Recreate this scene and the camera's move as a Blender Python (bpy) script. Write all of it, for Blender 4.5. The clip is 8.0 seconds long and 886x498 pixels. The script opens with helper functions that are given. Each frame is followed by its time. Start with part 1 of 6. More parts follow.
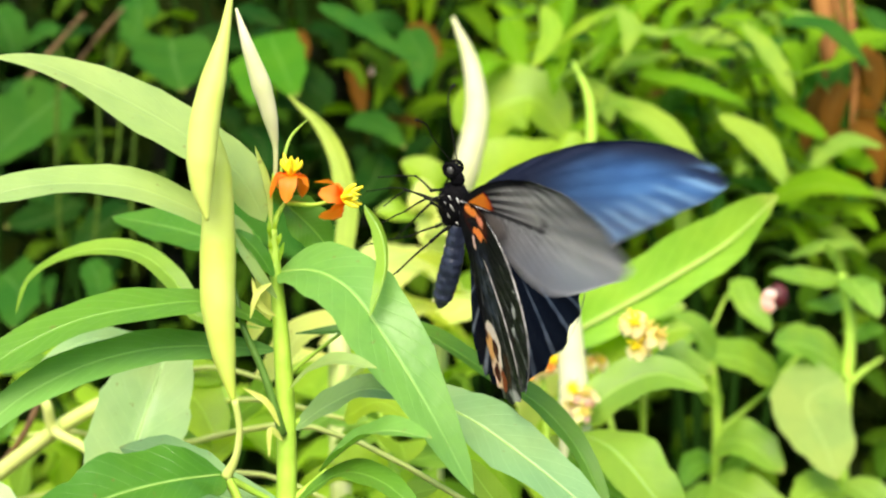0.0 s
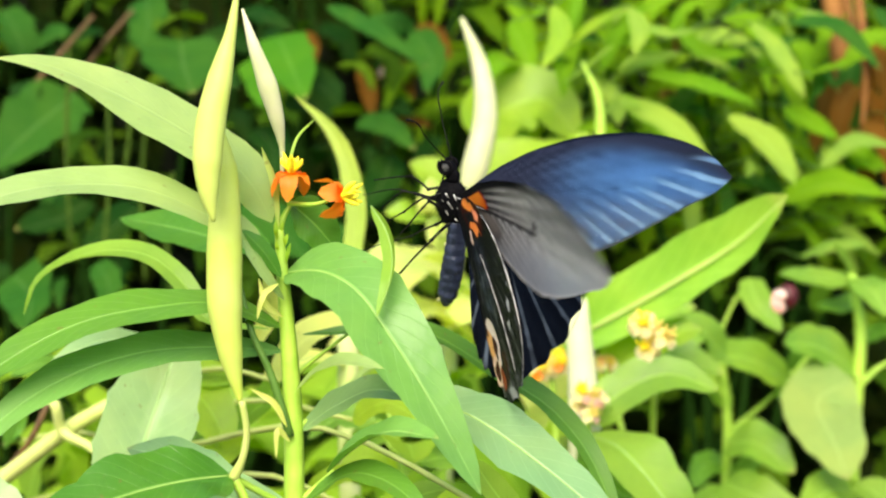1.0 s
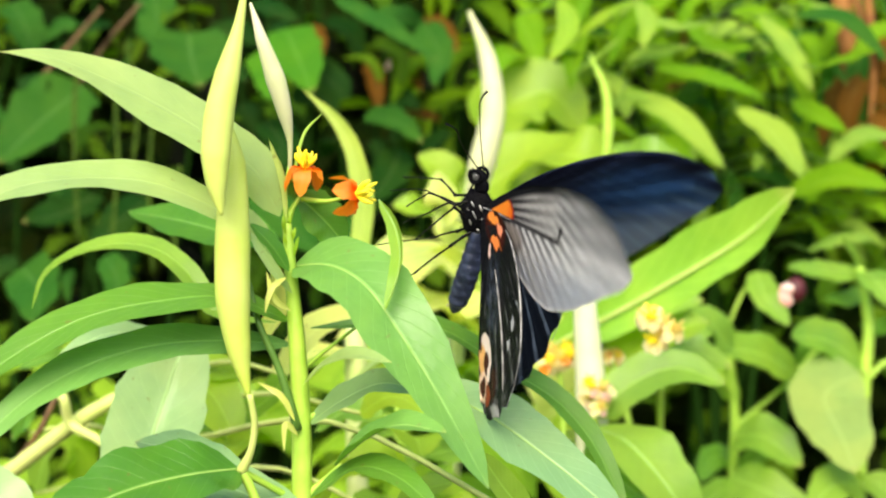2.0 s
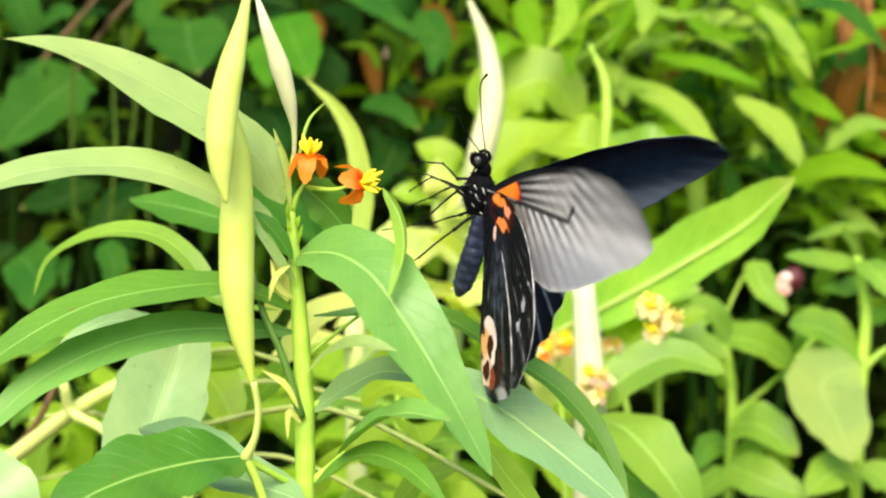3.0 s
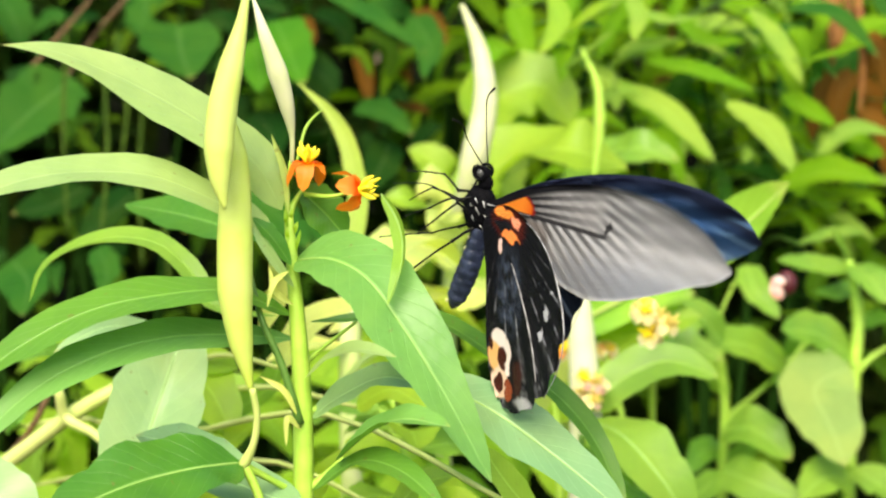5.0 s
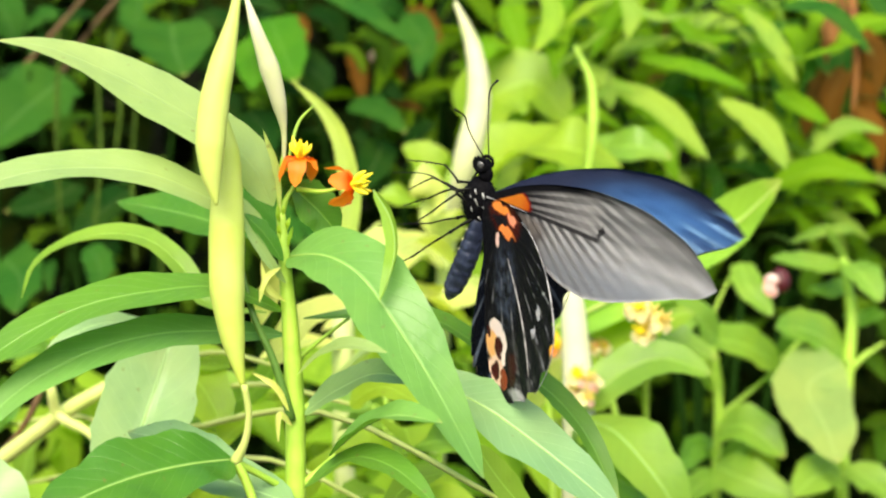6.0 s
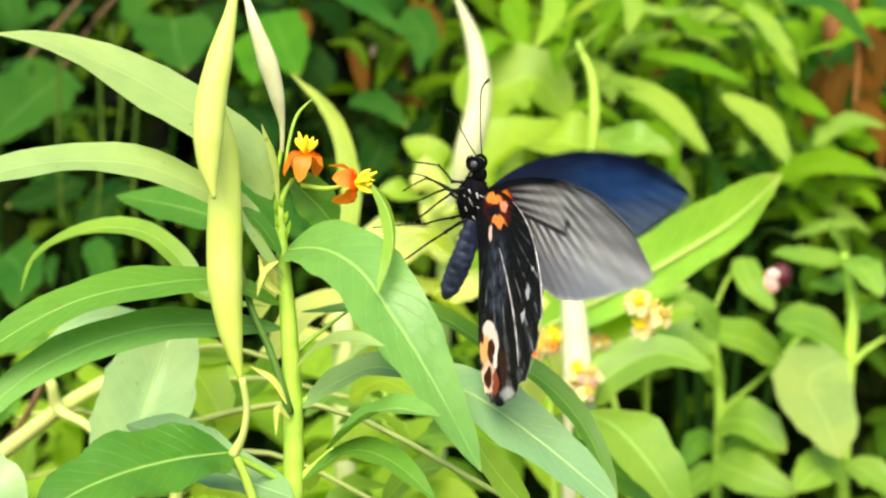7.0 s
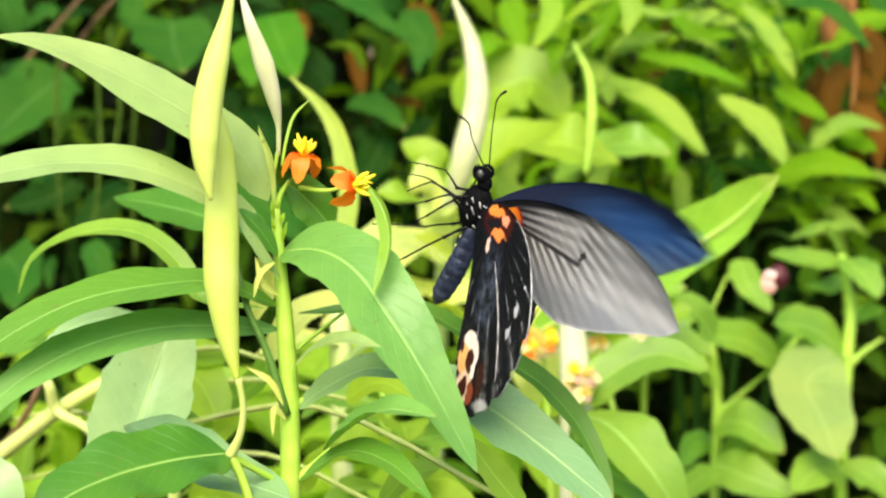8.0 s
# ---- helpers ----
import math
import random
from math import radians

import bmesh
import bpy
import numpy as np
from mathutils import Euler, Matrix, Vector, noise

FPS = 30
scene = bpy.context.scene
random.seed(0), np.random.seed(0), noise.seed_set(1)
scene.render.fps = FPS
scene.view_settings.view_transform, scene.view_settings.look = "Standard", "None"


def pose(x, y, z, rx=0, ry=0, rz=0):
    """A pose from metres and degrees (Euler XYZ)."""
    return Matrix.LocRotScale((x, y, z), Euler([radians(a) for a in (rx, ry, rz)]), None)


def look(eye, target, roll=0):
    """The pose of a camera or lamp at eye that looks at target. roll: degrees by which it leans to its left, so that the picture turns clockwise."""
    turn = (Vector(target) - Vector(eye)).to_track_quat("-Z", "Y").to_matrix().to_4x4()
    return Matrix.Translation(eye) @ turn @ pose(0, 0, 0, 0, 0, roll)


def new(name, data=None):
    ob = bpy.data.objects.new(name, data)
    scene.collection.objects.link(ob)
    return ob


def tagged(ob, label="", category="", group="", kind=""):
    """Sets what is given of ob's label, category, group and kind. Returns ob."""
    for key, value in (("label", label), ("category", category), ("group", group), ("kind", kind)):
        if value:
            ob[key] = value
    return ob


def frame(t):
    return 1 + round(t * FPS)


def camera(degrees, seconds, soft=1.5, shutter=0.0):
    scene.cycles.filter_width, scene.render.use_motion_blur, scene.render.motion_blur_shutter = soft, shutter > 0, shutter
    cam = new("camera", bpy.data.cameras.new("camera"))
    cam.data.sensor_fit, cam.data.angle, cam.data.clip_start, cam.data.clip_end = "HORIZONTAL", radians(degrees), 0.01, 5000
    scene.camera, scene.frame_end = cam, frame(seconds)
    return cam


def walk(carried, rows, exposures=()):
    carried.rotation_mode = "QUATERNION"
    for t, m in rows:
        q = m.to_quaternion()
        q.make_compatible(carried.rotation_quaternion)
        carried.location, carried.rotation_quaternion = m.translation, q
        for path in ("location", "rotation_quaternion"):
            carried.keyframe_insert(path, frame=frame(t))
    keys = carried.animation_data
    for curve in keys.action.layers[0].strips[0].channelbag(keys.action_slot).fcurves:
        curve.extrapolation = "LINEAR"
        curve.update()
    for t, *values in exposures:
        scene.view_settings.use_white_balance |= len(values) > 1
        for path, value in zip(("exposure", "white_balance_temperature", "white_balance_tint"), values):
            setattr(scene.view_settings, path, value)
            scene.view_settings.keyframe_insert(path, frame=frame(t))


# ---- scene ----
cam = camera(32, 8.0, 2.2, 0.5)
cam.data.dof.use_dof = True
cam.data.dof.focus_distance = 0.37
cam.data.dof.aperture_fstop = 19.0
walk(cam, [
    (0, look((0.00367, -0.36982, 0.79937), (0.00518, 0.00017, 0.80273), -0.035)),
    (0.5, look((0.00408, -0.36971, 0.79939), (0.00500, 0.00027, 0.80264), -0.058)),
    (1, look((0.00469, -0.36920, 0.79910), (0.00351, 0.00078, 0.80281), -0.159)),
    (2.5, look((0.00428, -0.36953, 0.79956), (0.00121, 0.00046, 0.79979), -0.092)),
    (3, look((0.00220, -0.36969, 0.79958), (0.00076, 0.00031, 0.79859), 0.068)),
    (3.5, look((0.00114, -0.36991, 0.80008), (-0.00044, 0.00008, 0.79989), 0.063)),
    (4, look((0.00059, -0.36928, 0.79966), (-0.00053, 0.00072, 0.79890), 0.068)),
    (4.5, look((0.00000, -0.37000, 0.80000), (0.00000, 0.00000, 0.80000), 0.000)),
    (6, look((0.00057, -0.36907, 0.79922), (0.00305, 0.00092, 0.79902), -0.051)),
    (6.5, look((0.00160, -0.36961, 0.79875), (0.00323, 0.00039, 0.79800), -0.016)),
    (7, look((0.00184, -0.36908, 0.79876), (0.00352, 0.00091, 0.79748), -0.027)),
    (7.5, look((0.00168, -0.36883, 0.79894), (0.00409, 0.00117, 0.79836), -0.076)),
    (8, look((0.00255, -0.37007, 0.79863), (0.00443, -0.00008, 0.79779), -0.062)),
], exposures=[(0, 1.5, 7500, 8), (8, 1.5, 7500, 8)])

# ---- light ----
SUN_UP, SUN_TURN = radians(39), radians(188)   # turn: clockwise from +y, seen from above
world = bpy.data.worlds.new("sky")
scene.world = world
world.use_nodes = True
sky = world.node_tree.nodes.new("ShaderNodeTexSky")
sky.sky_type, sky.sun_disc = "NISHITA", False
sky.sun_elevation, sky.sun_rotation = SUN_UP, SUN_TURN
back = world.node_tree.nodes["Background"]
back.inputs["Strength"].default_value = 0.14
world.node_tree.links.new(sky.outputs[0], back.inputs["Color"])
sun = new("sun", bpy.data.lights.new("sun", "SUN"))
sun.data.energy, sun.data.angle, sun.data.color = 2.45, radians(42), (1.0, 0.95, 0.86)
toward = Vector((math.sin(SUN_TURN) * math.cos(SUN_UP), math.cos(SUN_TURN) * math.cos(SUN_UP), math.sin(SUN_UP)))
sun.matrix_world = look(toward * 5, (0, 0, 0))


# ---- materials ----
class Graph:
    """A node material with short calls for arithmetic."""

    def __init__(self, name):
        self.mat = bpy.data.materials.new(name)
        self.mat.use_nodes = True
        self.tree = self.mat.node_tree
        self.bsdf = self.tree.nodes["Principled BSDF"]
        self.out = self.tree.nodes["Material Output"]

    def put(self, socket, value):
        if isinstance(value, bpy.types.NodeSocket):
            self.tree.links.new(value, socket)
        else:
            socket.default_value = value

    def node(self, kind, **values):
        n = self.tree.nodes.new("ShaderNode" + kind)
        for key, value in values.items():
            self.put(n.inputs[key.replace("_", " ")], value)
        return n

    def math(self, op, a, b=0.0, clamp=False):
        n = self.tree.nodes.new("ShaderNodeMath")
        n.operation, n.use_clamp = op, clamp
        self.put(n.inputs[0], a)
        self.put(n.inputs[1], b)
        return n.outputs[0]

    def ramp(self, x, lo, hi):
        n = self.tree.nodes.new("ShaderNodeMapRange")
        n.interpolation_type = "SMOOTHSTEP"
        for i, v in enumerate((x, lo, hi, 0.0, 1.0)):
            self.put(n.inputs[i], v)
        return n.outputs[0]

    def mix(self, fac, a, b):
        n = self.tree.nodes.new("ShaderNodeMix")
        n.data_type = "RGBA"
        self.put(n.inputs[0], fac)
        for s, v in ((n.inputs[6], a), (n.inputs[7], b)):
            self.put(s, (*v, 1.0) if isinstance(v, tuple) else v)
        return n.outputs[2]

    def noise(self, scale, detail=3.0, space="Object"):
        co = self.tree.nodes.new("ShaderNodeTexCoord")
        n = self.node("TexNoise", Scale=scale, Detail=detail)
        self.tree.links.new(co.outputs[space], n.inputs["Vector"])
        return n.outputs[0]

    def uv(self):
        co = self.tree.nodes.new("ShaderNodeTexCoord")
        s = self.node("SeparateXYZ", Vector=co.outputs["UV"])
        return s.outputs[0], s.outputs[1]

    def bump(self, height, strength, distance=0.001):
        n = self.node("Bump", Strength=strength, Distance=distance, Height=height)
        self.put(self.bsdf.inputs["Normal"], n.outputs[0])

    def set(self, **values):
        for key, value in values.items():
            if isinstance(value, tuple) and len(value) == 3:
                value = (*value, 1.0)
            self.put(self.bsdf.inputs[key.replace("_", " ")], value)
        return self


def shade(c, k):
    return tuple(min(1.0, v * k) for v in c)


def leaf_material(name, colour, thin=0.35, rough=0.45, vein=0.5, island=False, hue=0.35, soft=False):
    """A leaf: pale midrib and side veins by its UV, mottling, and light that comes through."""
    g = Graph(name)
    u, v = g.uv()
    across = g.math("ABSOLUTE", g.math("SUBTRACT", v, 0.5))
    side = g.math("FRACT", g.math("SUBTRACT", g.math("MULTIPLY", u, 13.0), g.math("MULTIPLY", across, 5.0)))
    side = g.ramp(g.math("ABSOLUTE", g.math("SUBTRACT", side, 0.5)), 0.44, 0.49)
    mid = g.math("SUBTRACT", 1.0, g.ramp(across, 0.012, 0.035))
    veins = g.math("MAXIMUM", mid, g.math("MULTIPLY", side, 0.2))
    mottle = g.ramp(g.noise(180.0, 4.0), 0.3, 0.75)
    blotch = g.ramp(g.noise(35.0, 2.0), 0.35, 0.7)
    if island:
        chance = g.node("NewGeometry").outputs["Random Per Island"]
    else:
        chance = g.node("ObjectInfo").outputs["Random"]
    yellow = (colour[0] * 1.7 + 0.02, colour[1] * 1.25 + 0.01, colour[2])
    c = g.mix(g.math("MULTIPLY", chance, hue), shade(colour, 0.85), yellow)
    c = g.mix(g.math("MULTIPLY", mottle, 0.3), c, shade(colour, 0.7))
    c = g.mix(g.math("MULTIPLY", blotch, 0.35), c, shade(yellow, 0.95))
    c = g.mix(g.math("MULTIPLY", veins, vein), c, (colour[0] * 1.5 + 0.12, colour[1] * 1.3 + 0.14, colour[2] * 1.4 + 0.06))
    if not island:
        # a few small brown specks and a yellowing tip
        speck = g.ramp(g.noise(420.0, 2.0), 0.70, 0.76)
        c = g.mix(g.math("MULTIPLY", speck, 0.45), c, (0.16, 0.12, 0.03))
        c = g.mix(g.math("MULTIPLY", g.ramp(g.math("ADD", u, g.math("MULTIPLY", blotch, 0.06)), 0.97, 1.04), 0.4), c, (0.40, 0.36, 0.10))
    g.set(Base_Color=c, Roughness=g.math("ADD", rough - 0.08, g.math("MULTIPLY", blotch, 0.18)))
    g.put(g.bsdf.inputs["Specular IOR Level"], 0.03 if island or soft else 0.4)
    g.bump(g.math("ADD", g.math("MULTIPLY", veins, -0.6), g.math("MULTIPLY", mottle, 0.4)), 0.55, 0.0006)
    t = g.node("BsdfTranslucent")
    warm = g.mix(1.0, c, c)
    gain = g.tree.nodes.new("ShaderNodeMix")
    gain.data_type, gain.blend_type = "RGBA", "MULTIPLY"
    gain.inputs[0].default_value = 1.0
    g.put(gain.inputs[6], warm)
    gain.inputs[7].default_value = (1.8, 1.9, 0.7, 1.0)
    g.put(t.inputs["Color"], gain.outputs[2])
    m = g.node("MixShader", Fac=thin)
    g.put(m.inputs[1], g.bsdf.outputs[0])
    g.put(m.inputs[2], t.outputs[0])
    g.put(g.out.inputs["Surface"], m.outputs[0])
    return g.mat


def plain_material(name, a, b, scale, rough=0.5, bump=0.3, spec=0.4):
    g = Graph(name)
    n = g.ramp(g.noise(scale, 5.0), 0.3, 0.7)
    big = g.ramp(g.noise(scale * 0.12, 2.0), 0.35, 0.65)
    c = g.mix(n, a, b)
    c = g.mix(g.math("MULTIPLY", big, 0.4), c, shade(b, 0.8))
    g.set(Base_Color=c, Roughness=rough)
    g.put(g.bsdf.inputs["Specular IOR Level"], spec)
    g.bump(n, bump, 0.0004)
    return g.mat


def petal_material(name, a, b):
    g = Graph(name)
    u, v = g.uv()
    lines = g.ramp(g.math("SINE", g.math("MULTIPLY", v, 60.0)), 0.2, 1.0)
    c = g.mix(g.ramp(u, 0.1, 0.9), a, b)
    c = g.mix(g.math("MULTIPLY", lines, 0.12), c, shade(a, 0.7))
    g.set(Base_Color=c, Roughness=0.5)
    t = g.node("BsdfTranslucent", Color=c)
    m = g.node("MixShader", Fac=0.45)
    g.put(m.inputs[1], g.bsdf.outputs[0])
    g.put(m.inputs[2], t.outputs[0])
    g.put(g.out.inputs["Surface"], m.outputs[0])
    return g.mat


LEAF_PALE = leaf_material("leaf_pale", (0.25, 0.415, 0.15), 0.3, 0.40, 0.1)
LEAF_SILVER = leaf_material("leaf_silver", (0.17, 0.35, 0.15), 0.2, 0.36)
LEAF_BROAD = leaf_material("leaf_broad", (0.10, 0.29, 0.06), 0.22, 0.46)
LEAF_MINT = leaf_material("leaf_mint", (0.24, 0.43, 0.19), 0.25, 0.42)
LEAF_MID = leaf_material("leaf_mid", (0.09, 0.265, 0.028), 0.32, 0.42)
LEAF_LIME = leaf_material("leaf_lime", (0.175, 0.37, 0.045), 0.4, 0.45)
LEAF_DULL = leaf_material("leaf_dull", (0.21, 0.34, 0.10), 0.25, 0.5, 0.2, soft=True)
LEAF_STRAW = leaf_material("leaf_straw", (0.34, 0.50, 0.09), 0.35, 0.5, 0.2)
LEAF_BIG = leaf_material("leaf_big", (0.19, 0.42, 0.04), 0.14, 0.4, 1.0)
LEAF_DARK = leaf_material("leaf_dark", (0.05, 0.195, 0.018), 0.25, 0.4)
# three greens with more and less shade put into the colour
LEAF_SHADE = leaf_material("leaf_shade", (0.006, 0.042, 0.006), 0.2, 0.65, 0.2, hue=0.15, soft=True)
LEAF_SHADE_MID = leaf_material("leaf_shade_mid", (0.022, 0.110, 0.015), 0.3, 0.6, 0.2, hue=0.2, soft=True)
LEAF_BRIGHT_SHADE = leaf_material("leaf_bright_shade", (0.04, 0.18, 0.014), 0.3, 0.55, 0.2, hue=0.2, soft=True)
LANCE = leaf_material("leaf_lance", (0.12, 0.30, 0.014), 0.4, 0.5, 0.4, soft=True)
LANCE_PALE = leaf_material("leaf_lance_pale", (0.20, 0.37, 0.06), 0.4, 0.5, 0.4, soft=True)
LEAF_YELLOW = leaf_material("leaf_yellow", (0.23, 0.42, 0.03), 0.42, 0.5, 0.3)
LEAF_CREAM = leaf_material("leaf_cream", (0.48, 0.60, 0.18), 0.35, 0.5, 0.2)
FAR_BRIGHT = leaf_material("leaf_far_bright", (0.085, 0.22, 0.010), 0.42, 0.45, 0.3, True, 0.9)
# a darker leaf green: half shade is part of the colour
FAR_HALF_SHADE = leaf_material("leaf_far_half_shade", (0.036, 0.115, 0.008), 0.3, 0.6, 0.3, True, 1.0)
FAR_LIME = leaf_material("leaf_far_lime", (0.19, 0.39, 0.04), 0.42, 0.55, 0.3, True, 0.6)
# leaf green taken near black: the shade between leaves is put into it
FAR_SHADED = leaf_material("leaf_far_shaded", (0.002, 0.013, 0.001), 0.25, 0.6, 0.2, True, 0.3)
POD = plain_material("pod_skin", (0.47, 0.56, 0.14), (0.42, 0.53, 0.08), 90.0, 0.5, 0.25, 0.3)
STEM = plain_material("green_stem", (0.36, 0.56, 0.07), (0.28, 0.48, 0.05), 240.0, 0.5)
# stem green taken near black, with the background's shade in the colour
STEM_SHADED = plain_material("shaded_stem", (0.007, 0.022, 0.003), (0.012, 0.04, 0.005), 200.0, 0.8, 0.3, 0.02)
STEM_MID = plain_material("mid_green_stem", (0.09, 0.20, 0.03), (0.06, 0.15, 0.02), 200.0, 0.5)
STEM_PALE = plain_material("pale_stem", (0.51, 0.57, 0.29), (0.44, 0.54, 0.17), 60.0, 0.55)
STALK_WHITE = plain_material("bleached_stalk", (0.60, 0.60, 0.43), (0.52, 0.56, 0.32), 50.0, 0.6)
STEM_CREAM = plain_material("cream_stem", (0.56, 0.62, 0.20), (0.46, 0.55, 0.14), 90.0, 0.55)
TWIG_OLIVE = plain_material("olive_twig", (0.06, 0.11, 0.015), (0.03, 0.06, 0.008), 200.0, 0.7, 0.3, 0.04)
TWIG = plain_material("brown_twig", (0.16, 0.09, 0.03), (0.09, 0.05, 0.02), 200.0, 0.7)
STAKE = plain_material("rusty_wood", (0.28, 0.12, 0.02), (0.16, 0.055, 0.010), 60.0, 0.8, 0.5)
SOIL = plain_material("soil", (0.05, 0.035, 0.02), (0.03, 0.022, 0.014), 40.0, 0.95, 1.0)
# near black in place of the deep shade behind the shrubs
BACKDROP_SHADE = plain_material("backdrop_shade", (0.003, 0.005, 0.002), (0.006, 0.008, 0.003), 25.0, 0.95, 1.0, 0.1)
MIDRIB = plain_material("midrib_green", (0.27, 0.45, 0.11), (0.22, 0.39, 0.08), 200.0, 0.5)
POD_BLUSH = plain_material("pod_skin_blush", (0.50, 0.56, 0.26), (0.54, 0.52, 0.34), 120.0, 0.5, 0.25, 0.3)
ORANGE = petal_material("petal_orange", (0.96, 0.18, 0.006), (0.96, 0.30, 0.02))
RED = petal_material("petal_red", (0.86, 0.08, 0.006), (0.95, 0.28, 0.02))
YELLOW = plain_material("corona_yellow", (0.95, 0.84, 0.04), (0.92, 0.72, 0.03), 300.0, 0.5)
DEAD = leaf_material("leaf_dead", (0.115, 0.055, 0.009), 0.3, 0.6, 0.2, soft=True)
PALE_PINK = petal_material("petal_pale_pink", (0.88, 0.72, 0.64), (0.84, 0.48, 0.40))
PINK = petal_material("petal_pink", (0.80, 0.45, 0.36), (0.75, 0.25, 0.20))
WHITISH = petal_material("petal_cream", (0.88, 0.74, 0.22), (0.90, 0.82, 0.46))
DARK_RED = plain_material("bud_dark_red", (0.10, 0.01, 0.01), (0.05, 0.006, 0.01), 200.0, 0.5)


# ---- mesh helpers ----
def thing(name, label, category, at, group="", kind=""):
    ob = new(name)
    ob.empty_display_size = 0.01
    ob.location = at
    return tagged(ob, label, category, group, kind)


def root_place(ob):
    while ob.parent:
        ob = ob.parent
    return Vector(ob.location)


def part(name, bm, material, parent, label="", local=False):
    """One mesh object under a thing or a part; the mesh is given in the world's metres unless local."""
    if not local:
        bmesh.ops.translate(bm, verts=bm.verts, vec=-root_place(parent))
    me = bpy.data.meshes.new(name)
    bm.to_mesh(me)
    bm.free()
    for m in material if isinstance(material, (list, tuple)) else (material,):
        me.materials.append(m)
    for p in me.polygons:
        p.use_smooth = True
    ob = new(name, me)
    ob.parent = parent
    if label:
        tagged(ob, label)
    return ob


def curve(points, n):
    """n + 1 places along a smooth curve through the points."""
    p = [Vector(q) for q in points]
    gaps = [max((b - a).length, 1e-9) for a, b in zip(p, p[1:])]
    slopes = [(b - a) / g for a, b, g in zip(p, p[1:], gaps)]
    ways = [slopes[0]] + [(slopes[i] * gaps[i + 1] + slopes[i + 1] * gaps[i]) / (gaps[i] + gaps[i + 1]) for i in range(len(gaps) - 1)] + [slopes[-1]]
    made = []
    for i in range(n + 1):
        s = min(i / n * len(gaps), len(gaps) - 1e-6)
        k, t = int(s), s - int(s)
        made.append((2 * t ** 3 - 3 * t * t + 1) * p[k] + (t ** 3 - 2 * t * t + t) * gaps[k] * ways[k]
                    + (3 * t * t - 2 * t ** 3) * p[k + 1] + (t ** 3 - t * t) * gaps[k] * ways[k + 1])
    return made


def tube(bm, points, radii, n=16, sides=8, seam=0.0):
    """A round rod along a smooth curve; radii are spread evenly along it. seam: depth of a groove along it."""
    line = curve(points, n)
    rings, side = [], None
    for i, p in enumerate(line):
        way = (line[min(i + 1, n)] - line[max(i - 1, 0)]).normalized()
        if side is None:
            side = way.cross(Vector((0.3, 1, 0.2))).normalized()
        side = (side - way * side.dot(way)).normalized()
        up = way.cross(side)
        s = i / n * (len(radii) - 1)
        k = min(int(s), len(radii) - 2)
        r = radii[k] + (radii[k + 1] - radii[k]) * (s - k)
        ring = []
        for j in range(sides):
            a = 2 * math.pi * j / sides
            rr = r * (1 - seam * max(0.0, math.cos(a + math.pi * 0.15)) ** 12)
            ring.append(bm.verts.new(p + side * rr * math.cos(a) + up * rr * math.sin(a)))
        rings.append(ring)
    for a, b in zip(rings, rings[1:]):
        for j in range(sides):
            bm.faces.new((a[j], a[(j + 1) % sides], b[(j + 1) % sides], b[j]))
    bm.faces.new(rings[0][::-1])
    bm.faces.new(rings[-1])
    return line


def ball(bm, at, sizes, turn=None, u=12, v=8):
    m = Matrix.Translation(at) @ (turn or Matrix()) @ Matrix.Diagonal((*sizes, 1))
    bmesh.ops.create_uvsphere(bm, u_segments=u, v_segments=v, radius=1, matrix=m)


def blade(bm, points, width, face=(0, -0.7, 0.7), fold=0.25, form=(0.75, 0.85), n=20, across=8, wave=0.04, seed=0, bend=0.0):
    """A leaf: a sheet along a curve that widens and tapers, folded along its middle, with an uneven edge.
    face: the way its upper side looks; bend: metres by which its edges curl down."""
    layer = bm.loops.layers.uv.verify()
    line = curve(points, n)
    a, b = form
    top = (a / (a + b)) ** a * (b / (a + b)) ** b
    face = Vector(face).normalized()
    rows = []
    for i, p in enumerate(line):
        t = i / n
        way = (line[min(i + 1, n)] - line[max(i - 1, 0)]).normalized()
        side = way.cross(face)
        side = side.normalized() if side.length > 1e-4 else Vector((1, 0, 0))
        up = side.cross(way).normalized()
        w = width / 2 * max(t, 1e-3) ** a * max(1 - t, 1e-3) ** b / top
        row = []
        for j in range(across + 1):
            v = 2 * j / across - 1
            rough = 1 + wave * math.sin(t * 23 + seed * 1.7 + (2 if v > 0 else 0)) + wave * 0.6 * math.sin(t * 51 + seed)
            lift = abs(v) * w * fold - bend * v * v + w * wave * 1.6 * abs(v) * math.sin(t * 17 + seed * 2.3 + (1.4 if v > 0 else 0))
            row.append(bm.verts.new(p + side * (v * w * rough) + up * lift))
        rows.append(row)
    for i in range(n):
        for j in range(across):
            f = bm.faces.new((rows[i][j], rows[i][j + 1], rows[i + 1][j + 1], rows[i + 1][j]))
            for loop, (di, dj) in zip(f.loops, ((0, 0), (0, 1), (1, 1), (1, 0))):
                loop[layer].uv = ((i + di) / n, (j + dj) / across)
    return line


def leaf(parent, points, width, material, rib=True, label="", name="leaf", seed=1, **shape):
    """A leaf part, with its midrib as a part of its own where it shows."""
    bm = bmesh.new()
    line = blade(bm, points, width, seed=seed, **shape)
    ob = part(name, bm, material, parent, label)
    if rib:
        bm = bmesh.new()
        face = Vector(shape.get("face", (0, -0.7, 0.7))).normalized()
        r = max(0.00025, width * 0.015)
        tube(bm, [p + face * r * 0.1 for p in line[:-2:3]], [r, r * 0.8, r * 0.3], 18, 6)
        part("midrib", bm, MIDRIB, ob)
    return ob


def rod(parent, name, points, radii, material, n=16, sides=10, label="", seam=0.0):
    bm = bmesh.new()
    tube(bm, points, radii, n, sides, seam)
    return part(name, bm, material, parent, label)


